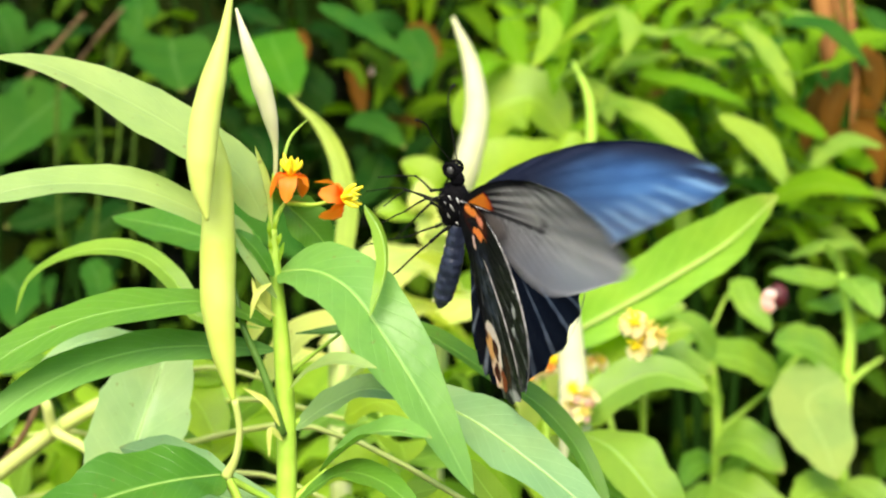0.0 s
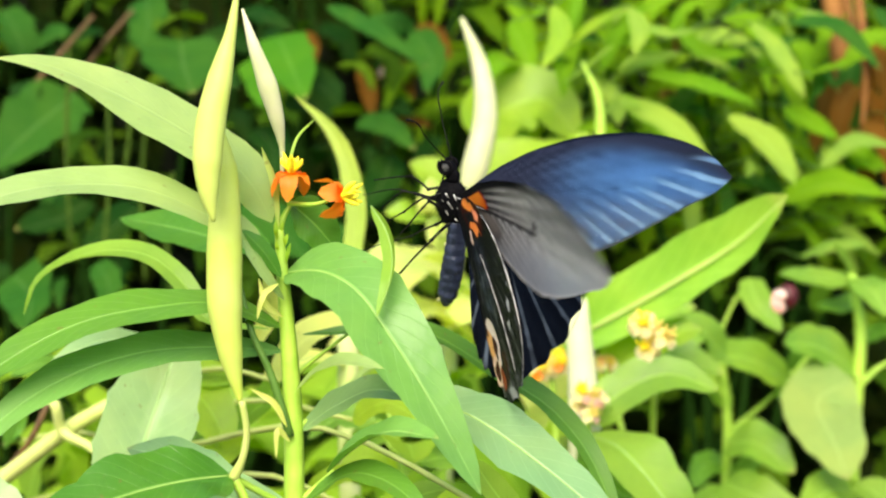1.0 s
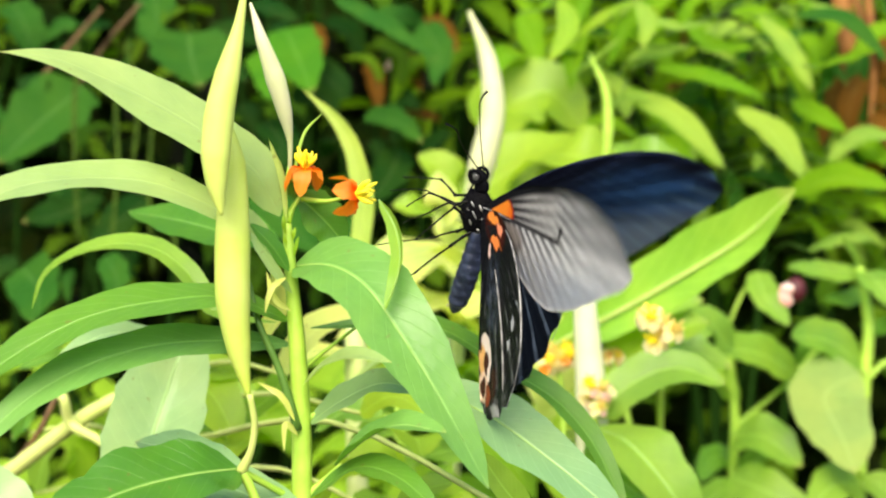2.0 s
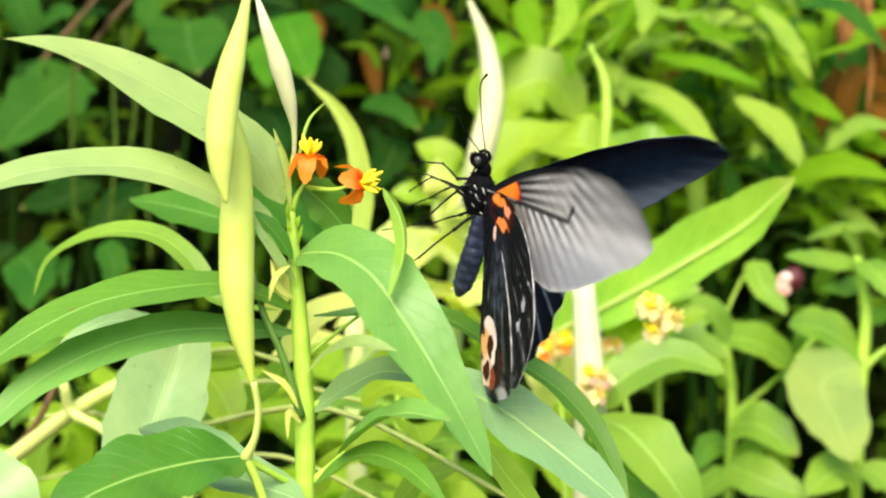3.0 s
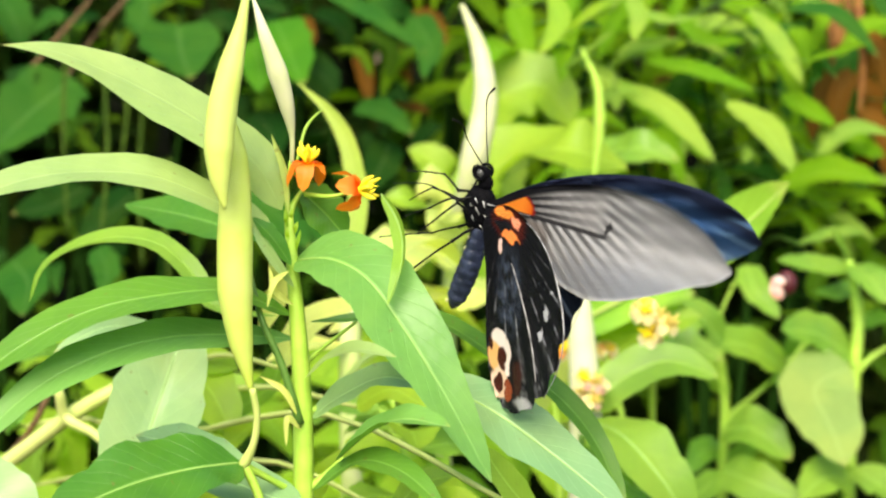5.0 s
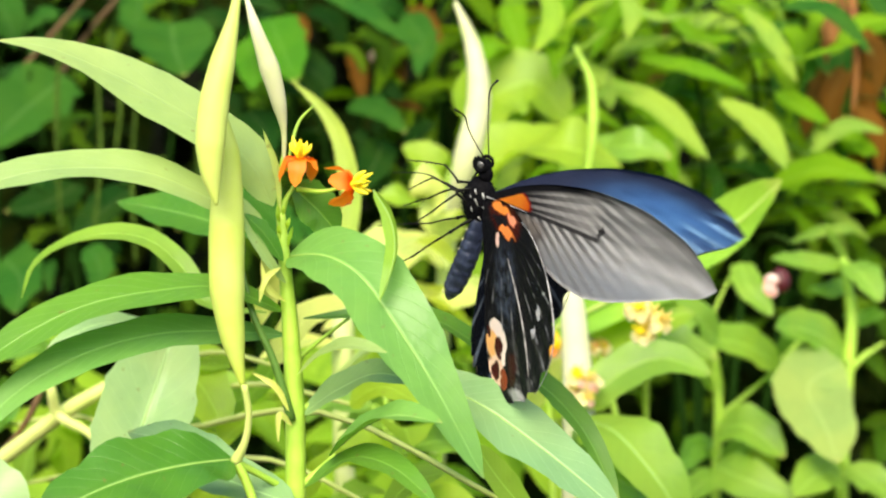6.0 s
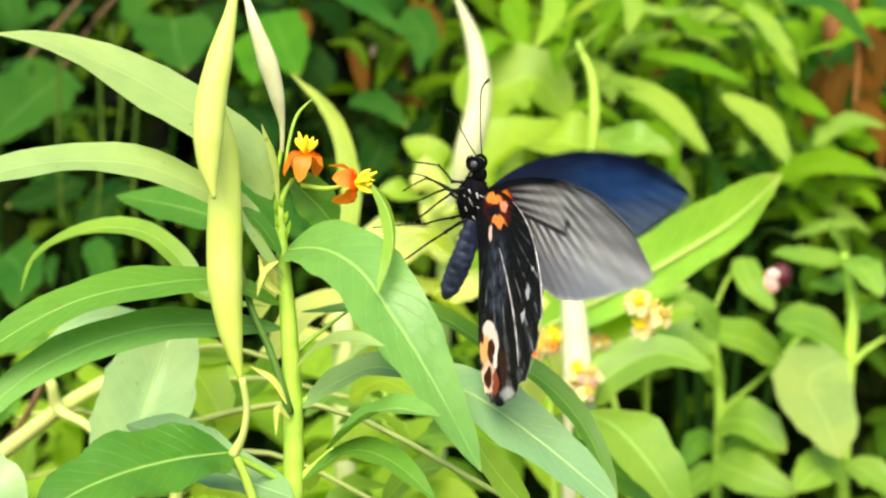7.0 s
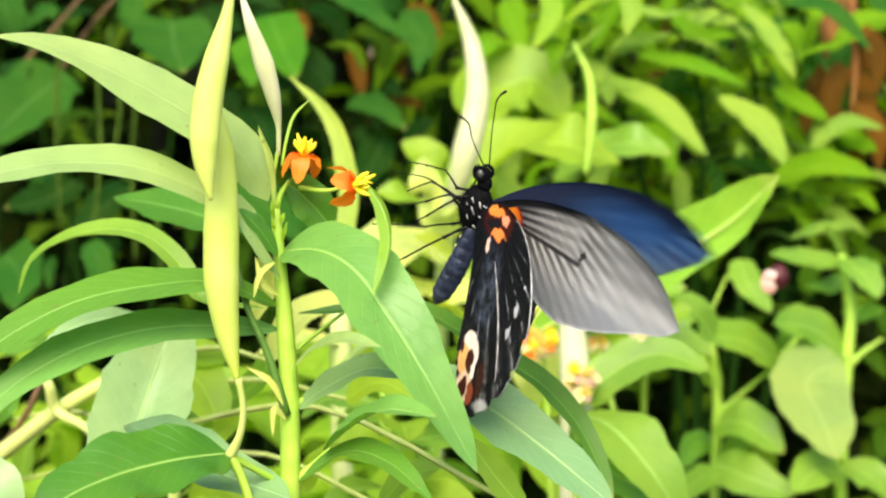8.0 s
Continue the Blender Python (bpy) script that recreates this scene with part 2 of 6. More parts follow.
def attach(parent, base, ways, material, radius=0.0006):
    """A leaf stalk from the nearest place on the stems to the foot of a leaf."""
    base = Vector(base)
    near = min((q for way in ways for q in curve(way, 40)), key=lambda q: (q - base).length)
    if (near - base).length > 0.002:
        rod(parent, "leaf_stalk", [near, (near + base) / 2 + Vector((0, 0, 0.08 * (near - base).length)), base], [radius * 1.3, radius, radius * 0.8], material, 8, 5)


# ---- ground and distance ----
def ground():
    bm = bmesh.new()
    bmesh.ops.create_grid(bm, x_segments=60, y_segments=60, size=1.0)
    for v in bm.verts:
        far = max(abs(v.co.x), abs(v.co.y))
        v.co *= 3 + 400 * far ** 6
        v.co.z = 0.02 * noise.noise(v.co * 3) if far < 0.8 else 0
    me = bpy.data.meshes.new("ground")
    bm.to_mesh(me)
    bm.free()
    me.materials.append(SOIL)
    tagged(new("ground", me), "dark bare garden soil under the plants", "soil", kind="structure")


ground()


def leaf_mass(name, label, category, box, count, length, ratio, material, droop, seed, kind="stuff", stems=6, form=(0.75, 0.85)):
    """A shrub: stems from the ground, and a crown of many separate leaves in the box (x0, x1, y0, y1, z0, z1)."""
    r = random.Random(seed)
    x0, x1, y0, y1, z0, z1 = box
    base = ((x0 + x1) / 2, (y0 + y1) / 2, 0)
    shrub = thing(name, label, category, base)
    for i in range(stems):
        x, y = r.uniform(x0, x1), r.uniform(y0, y1)
        foot = (base[0] + (x - base[0]) * 0.5, base[1] + (y - base[1]) * 0.5, -0.02)
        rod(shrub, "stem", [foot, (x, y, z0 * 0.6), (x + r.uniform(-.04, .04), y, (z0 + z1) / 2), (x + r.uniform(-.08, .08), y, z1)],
            [0.005, 0.004, 0.003, 0.0015], STEM_SHADED, 12, 6)
    bm = bmesh.new()
    for i in range(count):
        p = Vector((r.uniform(x0, x1), r.uniform(y0, y1), r.uniform(z0, z1)))
        l = length * r.uniform(0.6, 1.25)
        a = r.uniform(0, 2 * math.pi)
        out = Vector((math.cos(a), math.sin(a) * 0.8 - 0.3, 0))
        d = r.uniform(*droop)
        mid = p + out * l * 0.5 + Vector((0, 0, l * (0.12 - d * 0.3)))
        tip = p + out * l * (1 - 0.4 * d) + Vector((0, 0, -l * d * 0.8))
        blade(bm, [p, mid, tip], l * ratio * r.uniform(0.8, 1.2), (out.x * 0.3 + r.uniform(-.4, .4), -0.35 + r.uniform(-.3, .3), 0.9), 0.25, form, 7, 4, 0.05, i)
    part("crown", bm, material, shrub)["kind"] = "stuff"
    return shrub


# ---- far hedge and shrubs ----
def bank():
    """An added sheet that closes the garden; its near-black colour stands in for shade."""
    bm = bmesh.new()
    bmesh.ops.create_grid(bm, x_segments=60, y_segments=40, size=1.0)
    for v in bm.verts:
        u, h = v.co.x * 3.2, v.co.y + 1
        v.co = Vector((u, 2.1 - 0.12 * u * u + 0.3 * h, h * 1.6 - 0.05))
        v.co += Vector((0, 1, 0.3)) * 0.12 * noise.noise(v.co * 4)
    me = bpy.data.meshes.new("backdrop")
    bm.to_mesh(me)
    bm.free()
    me.materials.append(BACKDROP_SHADE)
    tagged(new("backdrop", me), "near-black backdrop sheet added behind the shrubs in place of shade", "bank", kind="structure")


bank()
leaf_mass("hedge", "dense hedge closing the garden behind, shade put into its near-black green", "hedge", (-1.1, 1.1, 1.25, 1.7, 0.0, 1.6), 3400, 0.13, 0.5, FAR_SHADED, (0.2, 1.0), 3, stems=14, form=(0.5, 0.8))
leaf_mass("dark_shrub", "shrub with drooping heart-shaped leaves, shade put into their near-black green", "shrub", (-0.7, 0.0, 0.85, 1.2, 0.2, 1.2), 230, 0.08, 0.7, FAR_SHADED, (0.6, 1.1), 5, stems=14, form=(0.45, 0.9))
leaf_mass("shaded_shrub", "shrub with small yellow-green leaves, half shade put into their colour", "shrub", (-0.62, 0.02, 0.66, 1.0, 0.5, 1.12), 420, 0.042, 0.5, FAR_HALF_SHADE, (0.3, 1.0), 6, stems=8, form=(0.5, 0.8))
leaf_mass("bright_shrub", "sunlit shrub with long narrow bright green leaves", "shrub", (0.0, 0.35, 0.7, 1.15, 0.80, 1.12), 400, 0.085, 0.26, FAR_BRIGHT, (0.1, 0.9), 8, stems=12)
leaf_mass("dark_shrub", "undergrowth at the foot of the shrubs, shade put into its near-black green", "shrub", (0.05, 0.62, 0.72, 1.05, 0.3, 0.83), 420, 0.07, 0.55, FAR_SHADED, (0.2, 0.9), 15, stems=8, form=(0.5, 0.8))
leaf_mass("shaded_shrub", "low shrub with small green leaves, half shade put into their colour", "shrub", (0.06, 0.40, 0.58, 0.74, 0.45, 0.80), 150, 0.05, 0.5, FAR_HALF_SHADE, (0.2, 0.9), 16, stems=6, form=(0.5, 0.8))
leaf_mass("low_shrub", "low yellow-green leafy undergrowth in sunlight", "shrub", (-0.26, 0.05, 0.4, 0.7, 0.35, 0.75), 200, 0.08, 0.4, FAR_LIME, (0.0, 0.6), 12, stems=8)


# added out of view behind the camera, to keep low sky off the wings
leaf_mass("hedge", "unseen hedge added on the open side to darken low reflections", "hedge", (-2.4, 2.4, -2.8, -2.2, 0.0, 1.15), 1500, 0.22, 0.5, FAR_SHADED, (0.2, 1.0), 14, stems=10, form=(0.5, 0.8))


def dry_stalks():
    """Dead stalks that arch over from the hedge and hang down."""
    for i, (top, end, w) in enumerate((((0.2531, 0.63, 0.9723), (0.2505, 0.6, 0.8635), 0.0062), ((0.275, 0.68, 0.9809), (0.2716, 0.65, 0.9011), 0.0036), ((0.268, 0.62, 0.9706), (0.2605, 0.59, 0.8688), 0.0028))):
        x, y, z = top
        s = thing("dry_stalk", "rusty brown dead plant stalk drooping from the hedge", "stalk", (x, 1.5, 0), "dry stalks at the back")
        rod(s, "stalk", [(x, 1.5, -0.05), (x + 0.01, 1.5, 0.8), (x, 1.4, z + 0.1), (x, (y + 1.4) / 2, z + 0.16), top, ((Vector(top) + Vector(end)) / 2) + Vector((0.004, 0, 0)), end], [w, w, w, w * 1.1, w, w * 0.3], STAKE, 40, 8)
        for k in range(3):
            a = Vector(top).lerp(Vector(end), 0.3 + 0.25 * k)
            leaf(s, [a, a + Vector((0.012 * (-1) ** k, -0.01, -0.015)), a + Vector((0.016 * (-1) ** k, -0.008, -0.045))], 0.016, DEAD, rib=False, seed=k + i, name="dead_leaf", n=8, across=4)


dry_stalks()


def lance_leaves():
    """Nearer sprays of the sunlit shrub, whose single leaves can be told apart; some have shade put into their green.
    """
    x, y, _ = (0.1739, 0.65, 0.7407)
    p = thing("shrub", "leafy shrub with long drooping bright green leaves", "shrub", (x, y, 0), "shrubs behind")
    ways = []
    for a, b, c in (((0.1506, 0.67, 0.808), (0.1278, 0.67, 0.8917), (0.1012, 0.67, 0.9563)), ((0.1811, 0.67, 0.808), (0.1811, 0.67, 0.8993), (0.1506, 0.67, 0.983)), ((0.2115, 0.67, 0.8004), (0.2233, 0.69, 0.8934), (0.2117, 0.69, 0.9865)), ((0.2466, 0.69, 0.8004), (0.2582, 0.69, 0.8934), (0.2543, 0.69, 0.9865))):
        ways.append([(x, y, 0.4), a, b, c])
        rod(p, "stem", [(x, y, -0.02), (x, y, 0.4), a, b, c], [0.004, 0.004, 0.0025, 0.002, 0.0015], STEM_SHADED, 24, 8)
    for i, (pts, w, m) in enumerate((
            ([(0.1035, 0.54, 0.8969), (0.1305, 0.52, 0.8801), (0.1562, 0.5, 0.8487)], 0.0097, LANCE_PALE),
            ([(0.1682, 0.53, 0.8859), (0.187, 0.51, 0.8673), (0.1975, 0.49, 0.8428)], 0.0116, LANCE_PALE),
            ([(0.1034, 0.56, 0.9085), (0.1118, 0.54, 0.9175), (0.137, 0.52, 0.9191)], 0.006, LANCE_PALE),
            ([(0.1272, 0.58, 0.9157), (0.1551, 0.56, 0.9072), (0.1867, 0.54, 0.8929)], 0.0079, LANCE),
            ([(0.1874, 0.56, 0.9449), (0.2, 0.54, 0.9218), (0.2103, 0.52, 0.8947)], 0.0082, LANCE_PALE),
            ([(0.2145, 0.59, 0.8969), (0.2221, 0.57, 0.8863), (0.2376, 0.55, 0.8727)], 0.0089, LANCE),
            ([(0.2111, 0.51, 0.9072), (0.2221, 0.49, 0.9085), (0.2338, 0.47, 0.9109)], 0.0069, LANCE),
            ([(0.2251, 0.59, 0.9566), (0.2359, 0.57, 0.9454), (0.2493, 0.55, 0.9309)], 0.0071, LANCE_PALE),
            ([(0.0647, 0.51, 0.9468), (0.0679, 0.49, 0.9261), (0.0565, 0.47, 0.9054)], 0.0072, LEAF_YELLOW),
            ([(0.2049, 0.57, 0.8364), (0.2308, 0.55, 0.8458), (0.2604, 0.53, 0.8382)], 0.0131, LANCE),
            ([(0.2117, 0.54, 0.803), (0.2266, 0.52, 0.8075), (0.2422, 0.5, 0.8092)], 0.0084, LANCE_PALE),
            ([(0.0989, 0.61, 0.9473), (0.1145, 0.59, 0.9373), (0.1396, 0.57, 0.943)], 0.0077, LANCE),
            ([(0.1527, 0.61, 0.9473), (0.1636, 0.59, 0.9303), (0.1877, 0.57, 0.9258)], 0.0077, LANCE),
            ([(0.124, 0.61, 0.8756), (0.139, 0.59, 0.8671), (0.1499, 0.57, 0.8382)], 0.0091, LANCE),
            ([(0.2566, 0.61, 0.8864), (0.2619, 0.59, 0.8636), (0.272, 0.57, 0.8554)], 0.01, LANCE),
            ([(0.0461, 0.63, 0.9576), (0.0523, 0.61, 0.9366), (0.0583, 0.59, 0.9162)], 0.0093, LANCE),
            ([(0.0918, 0.61, 0.9186), (0.1074, 0.59, 0.9022), (0.1086, 0.57, 0.8829)], 0.0082, LANCE_PALE),
            ([(0.0695, 0.51, 0.9194), (0.0837, 0.49, 0.9293), (0.1017, 0.47, 0.9386)], 0.0069, LEAF_YELLOW),
            ([(0.0711, 0.51, 0.9017), (0.0837, 0.49, 0.9088), (0.0956, 0.47, 0.9186)], 0.0061, LANCE_PALE),
            ([(0.1205, 0.53, 0.9386), (0.1307, 0.51, 0.9291), (0.1466, 0.49, 0.9293)], 0.0063, LANCE_PALE),
            ([(0.1106, 0.53, 0.9485), (0.1146, 0.51, 0.9323), (0.1088, 0.49, 0.9151)], 0.0063, LANCE_PALE),
            ([(0.1086, 0.65, 0.916), (0.1339, 0.63, 0.8936), (0.1724, 0.61, 0.8541)], 0.0087, LANCE),
            ([(0.1888, 0.65, 0.8955), (0.207, 0.63, 0.8827), (0.2316, 0.61, 0.8487)], 0.0095, LANCE_PALE),
            ([(0.2058, 0.67, 0.964), (0.2242, 0.65, 0.931), (0.237, 0.63, 0.8881)], 0.0081, LANCE),
            ([(0.1123, 0.65, 0.916), (0.1302, 0.63, 0.9291), (0.1576, 0.63, 0.9357)], 0.006, LANCE_PALE),
            ([(0.1544, 0.67, 0.924), (0.1813, 0.65, 0.9153), (0.207, 0.63, 0.8962)], 0.0068, LANCE),
            ([(0.0851, 0.65, 0.972), (0.0797, 0.63, 0.9448), (0.0638, 0.61, 0.9229)], 0.0065, LEAF_YELLOW),
            ([(0.2305, 0.67, 0.9773), (0.2485, 0.65, 0.9552), (0.2655, 0.63, 0.9412)], 0.0062, LANCE),
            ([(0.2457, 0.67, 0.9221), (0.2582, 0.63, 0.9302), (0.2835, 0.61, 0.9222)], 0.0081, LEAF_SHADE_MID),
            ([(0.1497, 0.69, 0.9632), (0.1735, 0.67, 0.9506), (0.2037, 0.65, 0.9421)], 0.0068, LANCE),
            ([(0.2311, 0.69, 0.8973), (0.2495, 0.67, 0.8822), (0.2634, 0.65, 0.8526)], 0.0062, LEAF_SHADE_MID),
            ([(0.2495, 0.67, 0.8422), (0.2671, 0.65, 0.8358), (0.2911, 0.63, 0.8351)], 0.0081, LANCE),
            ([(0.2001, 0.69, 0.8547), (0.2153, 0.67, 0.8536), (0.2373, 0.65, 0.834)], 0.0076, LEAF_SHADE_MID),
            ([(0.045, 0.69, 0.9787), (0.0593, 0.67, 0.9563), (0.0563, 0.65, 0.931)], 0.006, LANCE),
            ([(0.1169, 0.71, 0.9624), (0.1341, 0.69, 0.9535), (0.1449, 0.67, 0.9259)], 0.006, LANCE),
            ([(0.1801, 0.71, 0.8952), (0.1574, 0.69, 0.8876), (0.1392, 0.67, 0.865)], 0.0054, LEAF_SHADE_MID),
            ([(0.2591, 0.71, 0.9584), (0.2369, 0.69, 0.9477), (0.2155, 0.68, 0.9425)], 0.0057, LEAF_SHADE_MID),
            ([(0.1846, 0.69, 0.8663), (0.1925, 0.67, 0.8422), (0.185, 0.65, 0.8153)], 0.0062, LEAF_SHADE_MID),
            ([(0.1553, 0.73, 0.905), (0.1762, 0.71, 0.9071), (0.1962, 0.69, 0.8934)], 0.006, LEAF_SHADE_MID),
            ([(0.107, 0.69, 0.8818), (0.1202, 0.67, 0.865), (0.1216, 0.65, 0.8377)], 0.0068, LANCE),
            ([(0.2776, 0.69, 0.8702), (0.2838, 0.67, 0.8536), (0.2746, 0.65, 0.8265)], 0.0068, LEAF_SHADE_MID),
            ([(0.2343, 0.67, 0.8536), (0.2509, 0.63, 0.8497), (0.2817, 0.61, 0.8434)], 0.0062, LANCE),
            ([(0.2495, 0.67, 0.8194), (0.2601, 0.63, 0.8205), (0.2782, 0.61, 0.8039)], 0.0065, LANCE_PALE),
            ([(0.2286, 0.67, 0.8289), (0.2363, 0.63, 0.8205), (0.2441, 0.61, 0.8004)], 0.0054, LANCE),
            ([(0.0909, 0.73, 0.9292), (0.1011, 0.71, 0.9466), (0.1245, 0.69, 0.9535)], 0.0046, LANCE_PALE),
            ([(0.1582, 0.67, 0.9335), (0.1668, 0.63, 0.9339), (0.185, 0.61, 0.9222)], 0.0046, LANCE_PALE))):
        attach(p, pts[0], ways, STEM_MID)
        leaf(p, pts, w * 1.75, m, rib=False, face=(0.15 * math.sin(i * 2.1), -0.75, 0.6), seed=40 + i, n=14, across=6)
    # smaller leaves; one in four takes the green with shade in it
    r = random.Random(21)
    for i in range(84):
        c = Vector((r.uniform(0.03, 0.30), r.uniform(0.55, 0.74), r.uniform(0.82, 0.99)))
        way = Vector((r.uniform(-0.4, 1.0), r.uniform(-0.5, 0.1), r.uniform(-0.9, 0.5))).normalized()
        l = r.uniform(0.03, 0.062)
        attach(p, c, ways, STEM_MID)
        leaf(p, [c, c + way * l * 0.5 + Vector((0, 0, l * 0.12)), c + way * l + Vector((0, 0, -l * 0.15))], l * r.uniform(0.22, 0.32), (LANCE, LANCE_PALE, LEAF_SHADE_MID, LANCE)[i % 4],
             rib=False, face=(r.uniform(-.4, .4), -0.7, 0.65), seed=i, n=10, across=4)


lance_leaves()


def shade_leaves():
    """Single large leaves on climbing stems; the corner's shade is put into their greens."""
    x, y, _ = (-0.1947, 0.73, 0.736)
    p = thing("climbing_plant", "climbing plant with large heart-shaped leaves, shade put into their greens", "plant", (x, y, 0))
    ways = []
    for a, b, c in (((-0.2667, 0.78, 0.8088), (-0.2709, 0.78, 0.9014), (-0.2625, 0.78, 1.0023)), ((-0.2036, 0.78, 0.8088), (-0.191, 0.78, 0.9014), (-0.191, 0.78, 1.0023)), ((-0.111, 0.78, 0.8088), (-0.1026, 0.78, 0.893), (-0.111, 0.78, 1.0023)), ((-0.0606, 0.78, 0.8088), (-0.0522, 0.78, 0.9014), (-0.0395, 0.78, 1.0023))):
        ways.append([(x, y, 0.4), a, b, c])
        rod(p, "stem", [(x, y, -0.02), (x, y, 0.4), a, b, c], [0.004, 0.004, 0.0025, 0.002, 0.0015], STEM_SHADED, 24, 8)
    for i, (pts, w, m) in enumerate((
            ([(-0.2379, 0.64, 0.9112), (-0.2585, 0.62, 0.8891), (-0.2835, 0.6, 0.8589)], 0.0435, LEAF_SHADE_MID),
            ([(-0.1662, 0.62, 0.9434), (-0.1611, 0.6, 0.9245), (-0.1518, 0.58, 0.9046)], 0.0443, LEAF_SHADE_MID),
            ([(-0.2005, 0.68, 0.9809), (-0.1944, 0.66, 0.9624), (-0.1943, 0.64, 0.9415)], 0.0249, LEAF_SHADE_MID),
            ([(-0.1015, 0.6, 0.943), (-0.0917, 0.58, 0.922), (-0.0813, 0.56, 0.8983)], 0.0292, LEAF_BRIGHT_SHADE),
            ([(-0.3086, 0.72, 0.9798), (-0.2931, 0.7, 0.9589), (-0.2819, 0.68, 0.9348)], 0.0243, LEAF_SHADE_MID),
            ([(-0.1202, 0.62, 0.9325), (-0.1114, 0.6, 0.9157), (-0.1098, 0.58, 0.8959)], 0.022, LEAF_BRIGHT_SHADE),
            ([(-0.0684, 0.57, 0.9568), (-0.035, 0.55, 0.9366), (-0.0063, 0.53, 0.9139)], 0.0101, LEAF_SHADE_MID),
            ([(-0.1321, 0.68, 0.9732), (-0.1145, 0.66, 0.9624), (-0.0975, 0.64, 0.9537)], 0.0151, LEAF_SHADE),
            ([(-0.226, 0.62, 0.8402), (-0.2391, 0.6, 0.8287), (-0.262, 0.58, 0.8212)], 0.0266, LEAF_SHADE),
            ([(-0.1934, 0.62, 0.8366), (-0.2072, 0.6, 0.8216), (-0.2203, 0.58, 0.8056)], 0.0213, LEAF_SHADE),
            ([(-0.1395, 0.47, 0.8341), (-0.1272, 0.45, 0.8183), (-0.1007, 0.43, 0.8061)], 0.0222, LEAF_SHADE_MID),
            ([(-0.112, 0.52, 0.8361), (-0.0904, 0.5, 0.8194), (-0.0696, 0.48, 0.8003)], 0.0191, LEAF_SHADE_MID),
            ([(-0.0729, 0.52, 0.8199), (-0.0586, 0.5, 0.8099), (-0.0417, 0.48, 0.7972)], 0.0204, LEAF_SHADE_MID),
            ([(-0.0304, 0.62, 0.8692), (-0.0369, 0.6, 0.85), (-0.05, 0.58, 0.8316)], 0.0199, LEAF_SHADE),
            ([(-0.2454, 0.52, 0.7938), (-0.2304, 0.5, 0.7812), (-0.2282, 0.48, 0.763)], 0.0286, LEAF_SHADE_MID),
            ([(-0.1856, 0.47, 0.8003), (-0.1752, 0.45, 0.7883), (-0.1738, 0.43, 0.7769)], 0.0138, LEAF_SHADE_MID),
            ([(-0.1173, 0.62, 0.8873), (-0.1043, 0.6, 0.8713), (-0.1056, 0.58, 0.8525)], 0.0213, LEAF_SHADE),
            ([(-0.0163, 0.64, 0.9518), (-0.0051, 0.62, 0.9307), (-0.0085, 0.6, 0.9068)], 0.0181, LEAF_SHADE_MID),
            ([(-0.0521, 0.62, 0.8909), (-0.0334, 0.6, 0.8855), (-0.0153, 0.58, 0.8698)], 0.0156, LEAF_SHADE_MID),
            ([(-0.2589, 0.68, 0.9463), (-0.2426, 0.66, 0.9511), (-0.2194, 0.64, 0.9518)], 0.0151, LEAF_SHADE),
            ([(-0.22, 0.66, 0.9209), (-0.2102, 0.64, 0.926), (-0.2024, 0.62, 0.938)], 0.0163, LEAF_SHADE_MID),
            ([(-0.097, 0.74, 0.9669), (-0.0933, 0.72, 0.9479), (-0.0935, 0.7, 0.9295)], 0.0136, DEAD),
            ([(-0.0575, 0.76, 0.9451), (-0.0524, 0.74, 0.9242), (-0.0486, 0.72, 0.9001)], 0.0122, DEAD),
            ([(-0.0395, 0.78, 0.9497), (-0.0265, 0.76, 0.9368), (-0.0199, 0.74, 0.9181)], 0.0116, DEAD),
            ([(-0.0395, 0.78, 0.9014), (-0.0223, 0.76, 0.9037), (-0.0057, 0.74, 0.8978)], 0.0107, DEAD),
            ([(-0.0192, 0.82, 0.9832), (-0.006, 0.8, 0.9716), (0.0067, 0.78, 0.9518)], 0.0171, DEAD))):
        attach(p, pts[0], ways, STEM_SHADED)
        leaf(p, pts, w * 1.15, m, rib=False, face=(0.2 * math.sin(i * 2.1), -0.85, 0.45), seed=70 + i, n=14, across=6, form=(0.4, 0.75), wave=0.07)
    r = random.Random(33)
    for i in range(42):
        c = Vector((r.uniform(-0.34, 0.02), r.uniform(0.60, 0.82), r.uniform(0.79, 0.99)))
        way = Vector((r.uniform(-1, 1), r.uniform(-0.5, 0.0), r.uniform(-1.0, 0.2))).normalized()
        l = r.uniform(0.018, 0.045)
        attach(p, c, ways, STEM_SHADED, 0.0004)
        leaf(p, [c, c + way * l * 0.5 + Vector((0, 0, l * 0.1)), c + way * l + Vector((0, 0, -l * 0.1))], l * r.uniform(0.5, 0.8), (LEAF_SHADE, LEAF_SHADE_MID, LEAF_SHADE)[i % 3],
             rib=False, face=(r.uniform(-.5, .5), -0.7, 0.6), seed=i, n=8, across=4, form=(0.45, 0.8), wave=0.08)
